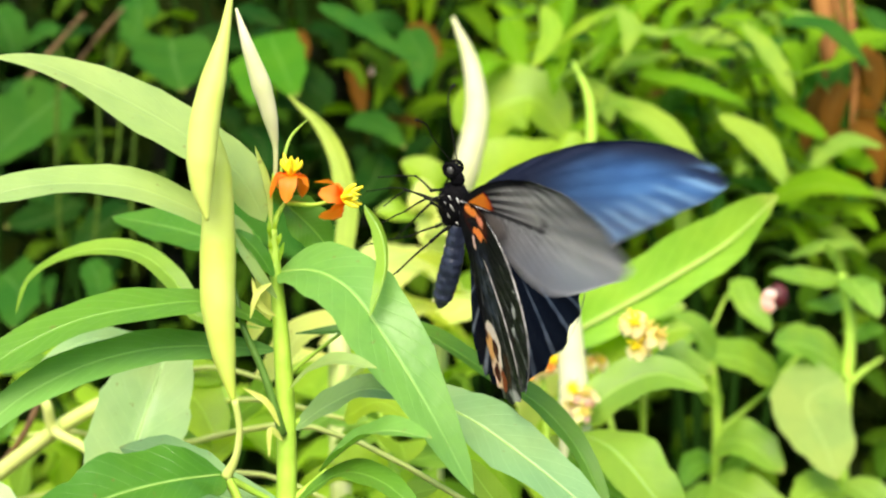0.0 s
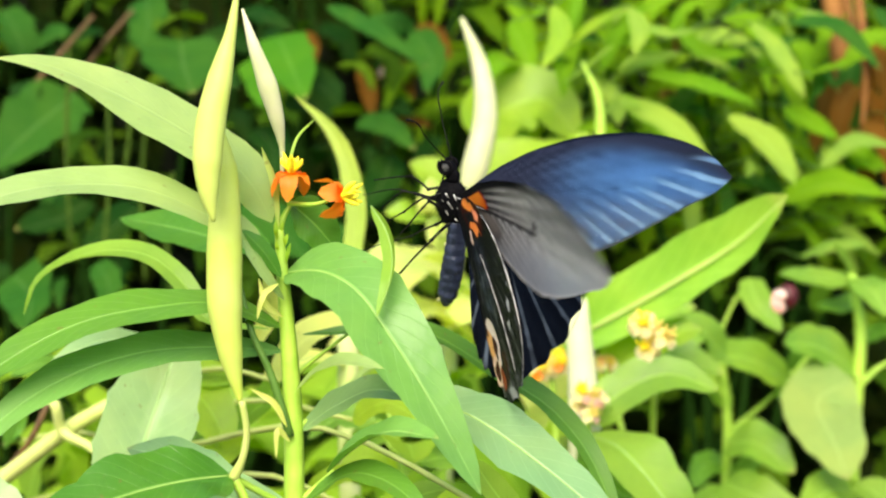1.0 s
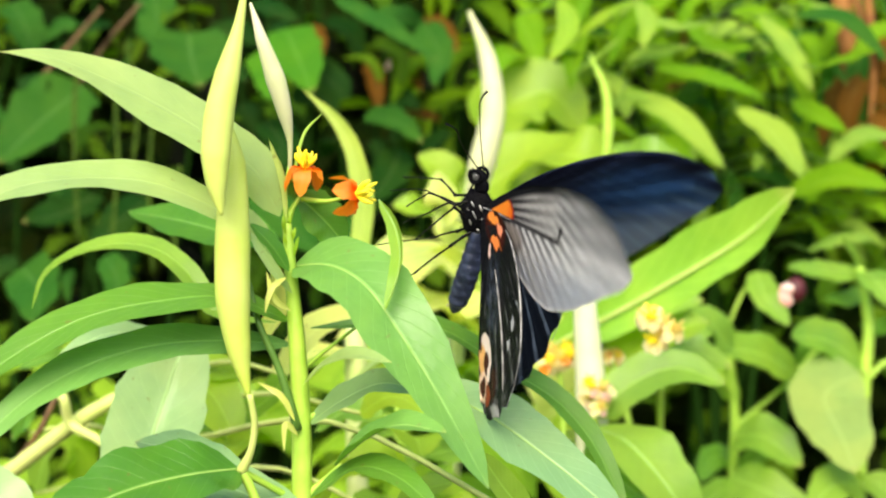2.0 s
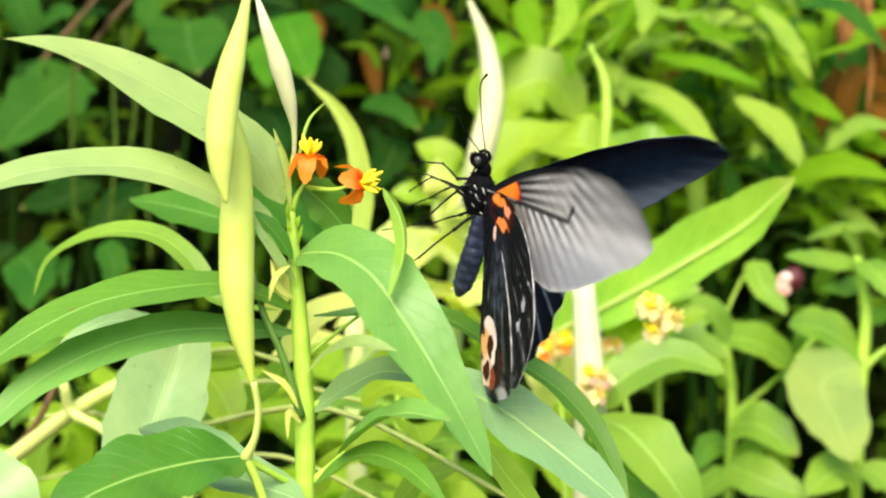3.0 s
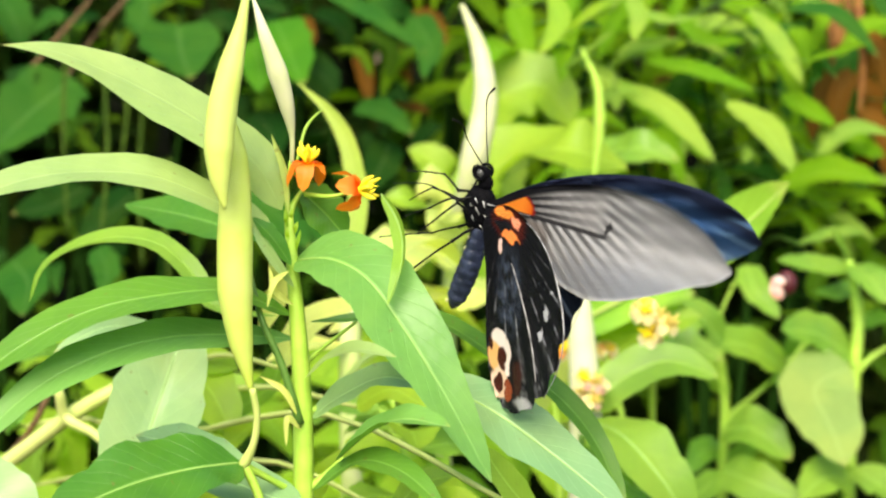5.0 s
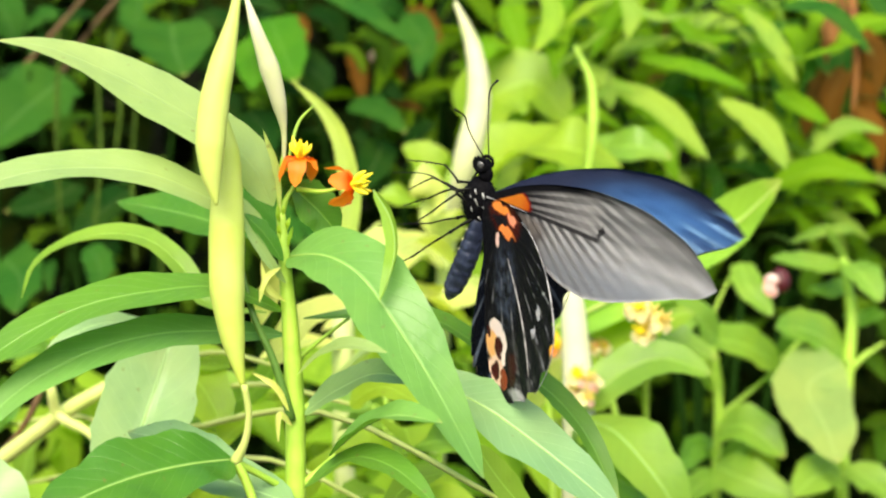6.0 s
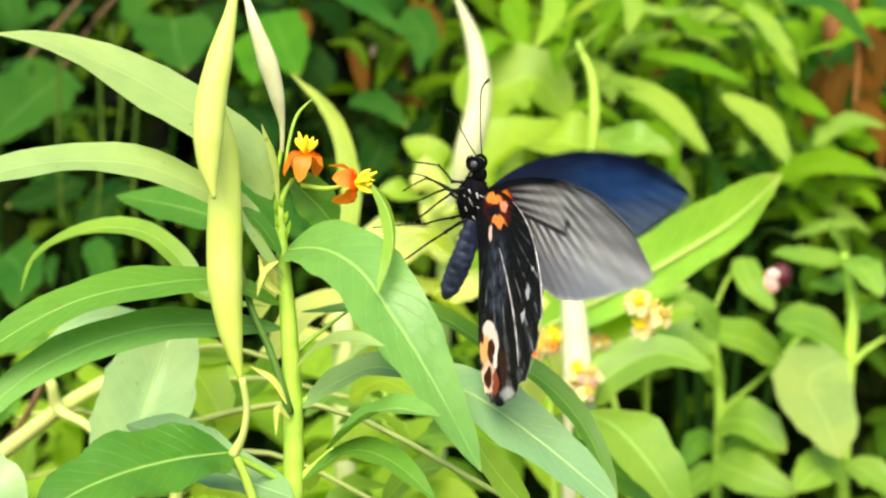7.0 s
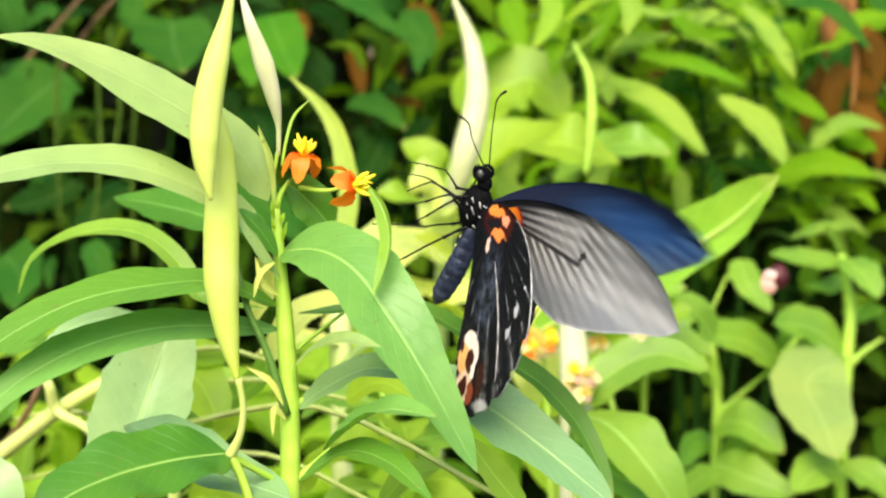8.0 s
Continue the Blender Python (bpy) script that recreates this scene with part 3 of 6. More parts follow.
    # bare hanging stems that catch some light
    for i, way in enumerate((
            [(-0.2279, 0.58, 0.9324), (-0.23, 0.58, 0.8837), (-0.2272, 0.58, 0.8073)],
            [(-0.2014, 0.56, 0.9126), (-0.1987, 0.56, 0.8616), (-0.2027, 0.56, 0.8037)],
            [(-0.1852, 0.6, 0.8855), (-0.1877, 0.6, 0.85), (-0.1852, 0.6, 0.7897)],
            [(-0.2268, 0.64, 0.9629), (-0.249, 0.64, 0.9371), (-0.2749, 0.64, 0.9075)],
            [(-0.2049, 0.66, 0.9699), (-0.2275, 0.66, 0.9435), (-0.2502, 0.66, 0.9096)],
            [(-0.206, 0.62, 0.938), (-0.1988, 0.62, 0.8945), (-0.2035, 0.62, 0.8511)],
            [(-0.1433, 0.6, 0.9032), (-0.1462, 0.6, 0.8642), (-0.1419, 0.6, 0.8075)],
            [(-0.1612, 0.56, 0.8548), (-0.1646, 0.56, 0.8207), (-0.1606, 0.56, 0.7731)])):
        rod(p, "hanging_stem", way, [0.0012, 0.0016, 0.0012], (TWIG_OLIVE, TWIG)[i in (3, 4)], 14, 6)


shade_leaves()


# ---- plants behind the butterfly ----
def far_milkweed():
    """The second milkweed, whose broad leaves and pale pods stand behind the butterfly."""
    x, y, _ = (0.0581, 0.25, 0.7639)
    p = thing("milkweed_plant", "pale green milkweed standing behind, with broad upright leaves", "plant", (x, y, 0), "milkweeds")
    rod(p, "stem", [(x, y, -0.02), (x, y, 0.3), (0.0585, 0.25, 0.6982), (0.059, 0.25, 0.7413), (0.0560, 0.25, 0.785)], [0.0059, 0.0059, 0.0063, 0.0066, 0.0045], STALK_WHITE, 24)
    big = leaf(p, [(0.0438, 0.31, 0.759), (0.0666, 0.29, 0.7722), (0.0974, 0.27, 0.7913), (0.1216, 0.25, 0.8088), (0.1365, 0.23, 0.8257)], 0.0282, LEAF_BIG, rib=False, face=(-0.25, -0.9, 0.4), fold=0.4, seed=4, form=(0.6, 0.62), label="large bright leaf with a pale midrib")
    rod(big, "midrib", [(0.044, 0.306, 0.7592), (0.0662, 0.286, 0.7722), (0.0968, 0.266, 0.7909), (0.1208, 0.246, 0.8081), (0.1334, 0.226, 0.8233)], [0.0007, 0.0007, 0.0007, 0.0004, 0.0002], STEM_CREAM, 24, 8)
    leaf(p, [(0.0589, 0.24, 0.736), (0.0727, 0.24, 0.7485), (0.0895, 0.24, 0.7556), (0.1107, 0.24, 0.7494)], 0.0183, LEAF_LIME, face=(0.05, -0.8, 0.6), rib=False, seed=5, form=(0.5, 0.6))
    leaf(p, [(0.0584, 0.23, 0.7333), (0.0701, 0.2, 0.7293), (0.0811, 0.19, 0.7162), (0.0954, 0.19, 0.6937)], 0.0271, LEAF_LIME, face=(0.2, -0.7, 0.65), seed=6, form=(0.5, 0.7))
    leaf(p, [(0.0581, 0.25, 0.7277), (0.0692, 0.21, 0.7132), (0.0883, 0.21, 0.7026)], 0.0191, LEAF_MID, face=(0.2, -0.8, 0.6), seed=7)
    return p


far_milkweed()


def pale_stalks():
    x, y, _ = (-0.0327, 0.25, 0.7639)
    p = thing("milkweed_plant", "tall milkweed with arching pale yellow-green pods, out of focus", "plant", (x, y, 0), "milkweeds")
    rod(p, "stem", [(x, y, -0.02), (x, y, 0.3), (-0.0345, 0.25, 0.6959), (-0.0354, 0.25, 0.7549), (-0.0345, 0.25, 0.7957)], [0.0045, 0.0045, 0.0043, 0.0045, 0.0045], STEM_PALE, 24)
    leaf(p, [(-0.0345, 0.25, 0.7934), (-0.0322, 0.25, 0.8252), (-0.0406, 0.25, 0.8513), (-0.0565, 0.25, 0.8671)], 0.0091, LEAF_STRAW, face=(-0.3, -0.9, 0.3), rib=False, seed=3, form=(0.35, 1.0), label="arching yellow-green leaf")
    leaf(p, [(-0.0417, 0.25, 0.7435), (-0.0272, 0.23, 0.7563), (-0.0136, 0.21, 0.7663), (0.0035, 0.23, 0.7673)], 0.0132, LEAF_PALE, seed=9)
    leaf(p, [(-0.0345, 0.25, 0.7594), (-0.0492, 0.23, 0.7629), (-0.0645, 0.21, 0.7578)], 0.0097, LEAF_CREAM, seed=10)
    x, y, _ = (0.0047, 0.43, 0.7242)
    q = thing("milkweed_plant", "slender milkweed with a tall pale upright pod", "plant", (x, y, 0), "milkweeds")
    rod(q, "stem", [(x, y, -0.02), (x, y, 0.35), (0.0047, 0.43, 0.7418), (0.0082, 0.43, 0.8003), (0.0117, 0.41, 0.8231)], [0.0047, 0.0047, 0.0041, 0.0047, 0.0053], STEM_PALE, 24)
    rod(q, "seed_pod", [(0.0097, 0.41, 0.8117), (0.0178, 0.39, 0.8448), (0.0234, 0.39, 0.8726), (0.0206, 0.39, 0.8976), (0.0117, 0.39, 0.9204)], [0.0033, 0.0069, 0.0061, 0.0042, 0.0008], POD_BLUSH, 24, label="long pale upright pod")
    rod(q, "seed_pod", [(0.0808, 0.43, 0.8354), (0.0837, 0.43, 0.8647), (0.0825, 0.43, 0.8851), (0.0743, 0.43, 0.9042)], [0.0012, 0.0029, 0.0023, 0.0006], STEM, 20)
    for i, (pts, w, m, face) in enumerate((
            ([(0.0096, 0.48, 0.8283), (0.0361, 0.48, 0.8469), (0.0678, 0.45, 0.8528), (0.1008, 0.45, 0.8423)], 0.0466, LEAF_YELLOW, (0.1, -0.7, 0.7)),
            ([(0.0711, 0.53, 0.8365), (0.0953, 0.51, 0.8534), (0.1151, 0.49, 0.8554), (0.134, 0.49, 0.8491)], 0.0257, LEAF_LIME, (0, -0.8, 0.6)),
            ([(0.0267, 0.53, 0.8662), (0.0403, 0.58, 0.8942), (0.0612, 0.58, 0.9011), (0.0855, 0.58, 0.8733)], 0.0486, LEAF_YELLOW, (0.1, -0.85, 0.5)),
            ([(0.0116, 0.51, 0.8293), (0.0035, 0.49, 0.8412), (-0.006, 0.49, 0.8506), (-0.0164, 0.49, 0.8557)], 0.0229, LEAF_YELLOW, (-0.1, -0.8, 0.6)),
            ([(0.0087, 0.48, 0.8096), (-0.0042, 0.45, 0.8198), (-0.0173, 0.43, 0.826), (-0.0281, 0.43, 0.826)], 0.018, LEAF_YELLOW, (-0.1, -0.8, 0.6)),
            ([(0.0076, 0.43, 0.7915), (-0.0126, 0.41, 0.7974), (-0.0261, 0.39, 0.7892), (-0.04, 0.39, 0.7725)], 0.0314, LEAF_CREAM, (-0.1, -0.7, 0.7)),
            ([(0.007, 0.43, 0.7652), (-0.0067, 0.39, 0.7808), (-0.0221, 0.35, 0.7792), (-0.042, 0.33, 0.7695)], 0.0274, LEAF_CREAM, (0, -0.6, 0.8)),
            ([(0.0064, 0.43, 0.7652), (0.0217, 0.41, 0.7832), (0.0461, 0.39, 0.778), (0.0656, 0.39, 0.7614)], 0.0371, LEAF_YELLOW, (0.1, -0.7, 0.7)),
            ([(0.0059, 0.43, 0.7359), (0.0239, 0.39, 0.753), (0.0476, 0.37, 0.7516), (0.0666, 0.37, 0.7353)], 0.0334, LEAF_YELLOW, (0, -0.7, 0.7)),
            ([(0.0179, 0.37, 0.784), (-0.0024, 0.35, 0.8003), (-0.0189, 0.33, 0.8028), (-0.0369, 0.33, 0.7926)], 0.0316, LEAF_CREAM, (-0.3, -0.6, 0.75)),
            ([(0.0206, 0.37, 0.7597), (-0.0011, 0.35, 0.7752), (-0.0215, 0.33, 0.7747), (-0.0483, 0.31, 0.7629)], 0.0286, LEAF_CREAM, (-0.3, -0.6, 0.75)),
            ([(0.0128, 0.39, 0.8031), (0.0044, 0.38, 0.8167), (-0.0011, 0.37, 0.8273), (-0.0038, 0.37, 0.8409)], 0.0219, LEAF_CREAM, (-0.4, -0.7, 0.6)),
            ([(0.0489, 0.39, 0.7669), (0.0314, 0.37, 0.7786), (0.0174, 0.35, 0.7792), (0.0016, 0.35, 0.7687)], 0.0294, LEAF_CREAM, (-0.2, -0.6, 0.75)),
            ([(0.0595, 0.35, 0.7134), (0.0522, 0.34, 0.7353), (0.0438, 0.33, 0.7593), (0.0412, 0.33, 0.7823)], 0.0358, LEAF_CREAM, (0.2, -0.85, 0.5)),
            ([(0.0358, 0.35, 0.7213), (0.0535, 0.34, 0.7288), (0.0732, 0.33, 0.7324), (0.0886, 0.33, 0.7439)], 0.0243, LEAF_YELLOW, (0, -0.8, 0.6)),
            ([(0.0585, 0.37, 0.7637), (0.079, 0.36, 0.7709), (0.0964, 0.35, 0.7766), (0.1201, 0.35, 0.7792)], 0.0237, LEAF_LIME, (0, -0.8, 0.6)),
            ([(0.072, 0.37, 0.7407), (0.0897, 0.36, 0.7549), (0.1043, 0.35, 0.766), (0.1227, 0.35, 0.7687)], 0.0263, LEAF_YELLOW, (0.1, -0.8, 0.6)),
            ([(0.0767, 0.39, 0.7669), (0.1004, 0.38, 0.7632), (0.118, 0.37, 0.7543), (0.137, 0.37, 0.7461)], 0.0217, LEAF_LIME, (0.1, -0.8, 0.6)),
            ([(0.0059, 0.43, 0.7184), (-0.0067, 0.39, 0.7447), (-0.0281, 0.37, 0.7461), (-0.0498, 0.37, 0.7299)], 0.0334, LEAF_YELLOW, (0, -0.7, 0.7)))):
        leaf(q, pts, w, m, rib=False, face=face, seed=20 + i, form=(0.55, 0.75), wave=0.04 if i > 1 else 0.12)


pale_stalks()


def bloom(parent, at, axis, size, petal, core, petals=5, seed=0, open_=0.8, droop=1.0, phase=0.0):
    """A small flower: spreading petals under a crown of hoods."""
    r = random.Random(seed)
    axis = Vector(axis).normalized()
    turn = axis.to_track_quat("Z", "Y").to_matrix()
    at = Vector(at)
    for i in range(petals):
        a = 2 * math.pi * (i + phase + r.uniform(-.1, .1)) / petals
        out = turn @ Vector((math.cos(a), math.sin(a), 0))
        bm = bmesh.new()
        blade(bm, [at, at + out * size * 0.5 * open_ - axis * size * 0.12, at + out * size * 0.92 * open_ - axis * size * r.uniform(0.3, 0.75) * droop], size * r.uniform(0.6, 0.78), axis, 0.25, (0.55, 0.5), 10, 6, 0.07, i)
        part("petal", bm, petal[i % len(petal)], parent)
    bm = bmesh.new()
    tube(bm, [at - axis * size * 0.05, at + axis * size * 0.15, at + axis * size * 0.36], [size * 0.13, size * 0.18, size * 0.13], 6, 10)
    for i in range(5):
        a = 2 * math.pi * (i + 0.5 + r.uniform(-.12, .12)) / 5
        out = turn @ Vector((math.cos(a), math.sin(a), 0))
        k = r.uniform(0.85, 1.15)
        tube(bm, [at + axis * size * 0.08 + out * size * 0.1, at + axis * size * 0.28 + out * size * 0.27, at + axis * size * 0.46 * k + out * size * 0.38, at + axis * size * 0.64 * k + out * size * 0.46 * k],
             [size * 0.08, size * 0.10, size * 0.085, size * 0.03], 8, 7)
        tube(bm, [at + axis * size * 0.28 + out * size * 0.15, at + axis * size * 0.5 + out * size * 0.13, at + axis * size * 0.62 * k + out * size * 0.05], [size * 0.05, size * 0.045, size * 0.015], 6, 5)
    part("corona", bm, core, parent, "yellow crown of hoods")


def far_flowers():
    for label, foot, top, size, petal, seed in (
            ("pale yellow and cream milkweed flower cluster", (0.0960, 0.32, 0.752), (0.0797, 0.19, 0.7730), 0.0090, [WHITISH], 1),
            ("small yellow milkweed flower", (0.0739, 0.29, 0.7471), (0.071, 0.29, 0.7568), 0.0053, [WHITISH, ORANGE], 2),
            ("pinkish cream faded milkweed flower cluster", (0.0584, 0.23, 0.7344), (0.0588, 0.23, 0.7454), 0.0079, [WHITISH, PALE_PINK, WHITISH], 3),
            ("yellow and orange milkweed flower cluster", (0.0497, 0.29, 0.7399), (0.0485, 0.29, 0.7556), 0.0087, [WHITISH, ORANGE], 4)):
        b = thing("milkweed_flower", label, "flower", (foot[0], foot[1], 0), "far flowers")
        rod(b, "stalk", [(foot[0], foot[1], -0.02), (foot[0], foot[1], 0.3), foot, top], [0.002, 0.002, 0.0015, 0.001], STEM, 14, 6)
        r = random.Random(seed)
        for i in range(8):
            c = Vector(top) + Vector((r.uniform(-1, 1), r.uniform(-1, 1), r.uniform(-.7, 1))) * size * 0.7
            bloom(b, c, (r.uniform(-.6, .6), -0.8, 0.55), size * 0.68, petal, YELLOW if i % 2 == 0 else WHITISH, seed=i)
    foot, top = (0.2509, 0.63, 0.7418), (0.1685, 0.39, 0.7814)
    b = thing("lantana_bud", "round pink and dark red flower bud on a thin stalk", "flower", (foot[0], foot[1], 0))
    rod(b, "stalk", [(foot[0], foot[1], -0.02), (foot[0], foot[1], 0.3), foot, top], [0.002, 0.002, 0.0015, 0.0012], STEM_SHADED, 14, 6)
    bm = bmesh.new()
    ball(bm, Vector(top) + Vector((0.0030, 0, 0.0016)), (0.0054, 0.0050, 0.0064))
    part("bud", bm, DARK_RED, b)
    for i in range(7):
        a = 1.2 + i * 0.6
        bm = bmesh.new()
        c = Vector(top) + Vector((-0.0016 + 0.002 * math.cos(a), -0.0048, 0.0022 + 0.003 * math.sin(a)))
        blade(bm, [c, c + Vector((-0.0007, -0.0012, -0.0026)), c + Vector((-0.001, -0.0006, -0.0058))], 0.0048, (0, -1, 0.4), 0.1, (0.5, 0.5), 6, 4, 0.03, i)
        part("petal", bm, (PALE_PINK, PINK)[i % 3 == 2], b)


far_flowers()


def white_blossom():
    foot, top = (-0.0344, 0.75, 0.8741), (-0.0401, 0.75, 0.9405)
    b = thing("white_blossom", "tiny white blossom on a thin stalk in the shade", "flower", (foot[0], foot[1], 0))
    rod(b, "stalk", [(foot[0], foot[1], -0.02), (foot[0], foot[1], 0.4), foot, top], [0.002, 0.002, 0.0012, 0.001], STEM_SHADED, 14, 6)
    bloom(b, top, (0.1, -0.8, 0.5), 0.0074, [PALE_PINK], WHITISH, seed=3)


white_blossom()


def broadleaf(label, stem_points, radius, leaves, seed, width, length, material):
    """A broad-leaved bush stem with pairs of oval leaves."""
    r = random.Random(seed)
    top = Vector(stem_points[-1])
    x, y, _ = stem_points[0]
    p = thing("broadleaf_plant", label, "plant", (x, y, 0), "broad-leaved plants")
    pts = [(x, y, -0.02), (x, y, 0.25)] + list(stem_points)
    rod(p, "stem", pts, [radius * 1.3, radius * 1.2, radius, radius * 0.6], STEM, 24, 8)
    line = curve(stem_points, 60)
    for i in range(leaves):
        c = line[int(60 * (i // 2 * 2 + 1) / (leaves + 1))]
        a = (i % 2) * math.pi + (i // 2) * 1.2 + r.uniform(-.5, .5)
        out = Vector((math.cos(a), math.sin(a) * 0.7 - 0.25, 0)).normalized()
        l = length * r.uniform(0.75, 1.2)
        d = r.uniform(-0.1, 0.5)
        stalk = c + out * l * 0.25 + Vector((0, 0, l * 0.12))
        rod(p, "leaf_stalk", [c, (c + stalk) / 2 + Vector((0, 0, -0.001)), stalk], [radius * 0.5, radius * 0.35], STEM, 6, 6)
        leaf(p, [stalk, stalk + out * l * 0.5 + Vector((0, 0, l * 0.06)), stalk + out * l * 0.95 + Vector((0, 0, -l * d * 0.6))], width * r.uniform(0.8, 1.15), material[i % len(material)],
             rib=False, face=(out.x * 0.3 + r.uniform(-.2, .2), -0.55, 0.8), seed=i, form=(0.5, 0.75), n=12, across=6)
    return p


broadleaf("broad-leaved plant with yellow-green leaves", [(-0.0996, 0.23, 0.6949), (-0.0974, 0.23, 0.7212), (-0.103, 0.25, 0.7413), (-0.1007, 0.25, 0.7549)], 0.0018, 10, 34, 0.0198, 0.0241, [LEAF_YELLOW, LEAF_LIME])
broadleaf("broad-leaved plant with yellow-green leaves", [(-0.0129, 0.18, 0.6996), (-0.0109, 0.18, 0.7157), (-0.0131, 0.19, 0.7306), (-0.0172, 0.19, 0.7469)], 0.0016, 12, 35, 0.0181, 0.0241, [LEAF_YELLOW, LEAF_LIME])


def broad_plant(label, stem, radius, branches, leaves):
    """A broad-leaved plant with its single stem, forks and oval leaves."""
    x, y, _ = stem[-1]
    p = thing("broadleaf_plant", label, "plant", (x, y, 0), "broad-leaved plants")
    rod(p, "stem", list(stem) + [(x, y, 0.3), (x, y, -0.02)], [radius * 0.6, radius, radius, radius, radius * 1.2], STEM, 30, 8)
    for way in branches:
        rod(p, "branch", way, [radius * 0.6, radius * 0.5, radius * 0.3], STEM, 10, 7)
    for i, (way, width, material) in enumerate(leaves):
        attach(p, way[0], [stem, *branches], STEM, radius * 0.25)
        leaf(p, way, width * 1.1, material, rib=False, face=(0.15 * math.sin(i * 2.3), -0.85, 0.5), seed=90 + i, form=(0.45, 0.65), n=14, across=6, wave=0.05)


broad_plant("tall broad-leaved plant with soft green oval leaves", [(0.2237, 0.47, 0.7935), (0.2286, 0.47, 0.7634), (0.2267, 0.47, 0.7358), (0.2246, 0.47, 0.702), (0.2231, 0.47, 0.659)], 0.0034, (
    [(0.2267, 0.47, 0.7312), (0.2338, 0.47, 0.7389), (0.2461, 0.47, 0.7475)],
    [(0.2246, 0.47, 0.6805), (0.2169, 0.47, 0.6958), (0.2138, 0.47, 0.7081)],), (
    ([(0.2183, 0.45, 0.7373), (0.1973, 0.44, 0.7262), (0.2037, 0.43, 0.7067), (0.2083, 0.42, 0.689)], 0.036, LEAF_DULL),
    ([(0.2246, 0.47, 0.7419), (0.201, 0.455, 0.755), (0.1801, 0.44, 0.7573)], 0.0221, LEAF_LIME),
    ([(0.2273, 0.48, 0.7885), (0.2034, 0.465, 0.7911), (0.1803, 0.45, 0.7937)], 0.0118, LEAF_LIME),
    ([(0.2277, 0.47, 0.7911), (0.2296, 0.455, 0.7852), (0.2358, 0.44, 0.7707)], 0.019, LEAF_LIME),
    ([(0.2234, 0.46, 0.6819), (0.2373, 0.445, 0.6721), (0.2388, 0.43, 0.6657)], 0.0182, LEAF_LIME),
    ([(0.2183, 0.45, 0.6773), (0.202, 0.435, 0.681), (0.1852, 0.42, 0.6717)], 0.021, LEAF_LIME),
    ([(0.2358, 0.5, 0.7812), (0.2208, 0.485, 0.7753), (0.2046, 0.47, 0.7763)], 0.0095, LEAF_MID),
    ([(0.2326, 0.5, 0.7908), (0.2239, 0.485, 0.8003), (0.2138, 0.47, 0.8095)], 0.0102, LEAF_LIME),
    ([(0.2412, 0.52, 0.7613), (0.2436, 0.505, 0.7587), (0.2535, 0.49, 0.7626)], 0.013, LEAF_MID)))
broad_plant("forked broad-leaved plant with light green oval leaves", [(0.1544, 0.49, 0.7563), (0.1585, 0.49, 0.7311), (0.1598, 0.49, 0.7059), (0.1585, 0.49, 0.6808), (0.1576, 0.49, 0.6556)], 0.0028, (
    [(0.1598, 0.49, 0.7053), (0.1765, 0.49, 0.7185), (0.1944, 0.49, 0.7343)],
    [(0.1944, 0.49, 0.7343), (0.2016, 0.49, 0.7437), (0.2079, 0.49, 0.75)],
    [(0.1592, 0.49, 0.7217), (0.1497, 0.49, 0.7374), (0.1403, 0.49, 0.7437)],), (
    ([(0.1915, 0.48, 0.735), (0.1668, 0.465, 0.7478), (0.1413, 0.45, 0.7505)], 0.0205, LEAF_LIME),
    ([(0.1561, 0.47, 0.702), (0.1678, 0.455, 0.7037), (0.1855, 0.44, 0.6892)], 0.024, LEAF_LIME),
    ([(0.1521, 0.46, 0.6819), (0.1628, 0.445, 0.6781), (0.189, 0.43, 0.6686)], 0.0225, LEAF_LIME),
    ([(0.1642, 0.5, 0.7176), (0.1457, 0.485, 0.7346), (0.1217, 0.47, 0.7389)], 0.0153, LEAF_LIME),
    ([(0.1462, 0.42, 0.7512), (0.1293, 0.405, 0.7663), (0.1129, 0.39, 0.7489)], 0.0173, LEAF_LIME),
    ([(0.1737, 0.5, 0.7908), (0.1754, 0.485, 0.7784), (0.1856, 0.47, 0.7619)], 0.0150, LEAF_LIME),
    ([(0.1617, 0.5, 0.6858), (0.1457, 0.485, 0.6877), (0.137, 0.47, 0.6774)], 0.014, LEAF_MID),
    ([(0.153, 0.46, 0.6789), (0.1389, 0.445, 0.6721), (0.1276, 0.43, 0.6657)], 0.0134, LEAF_LIME),
    ([(0.194, 0.52, 0.7271), (0.2035, 0.505, 0.7235), (0.2063, 0.49, 0.7122)], 0.0156, LEAF_MID),
    ([(0.205, 0.54, 0.7304), (0.2147, 0.525, 0.7479), (0.2305, 0.51, 0.7488)], 0.0146, LEAF_MID),
    ([(0.1666, 0.53, 0.6621), (0.1767, 0.515, 0.6838), (0.1865, 0.5, 0.6921)], 0.0132, LEAF_MID)))


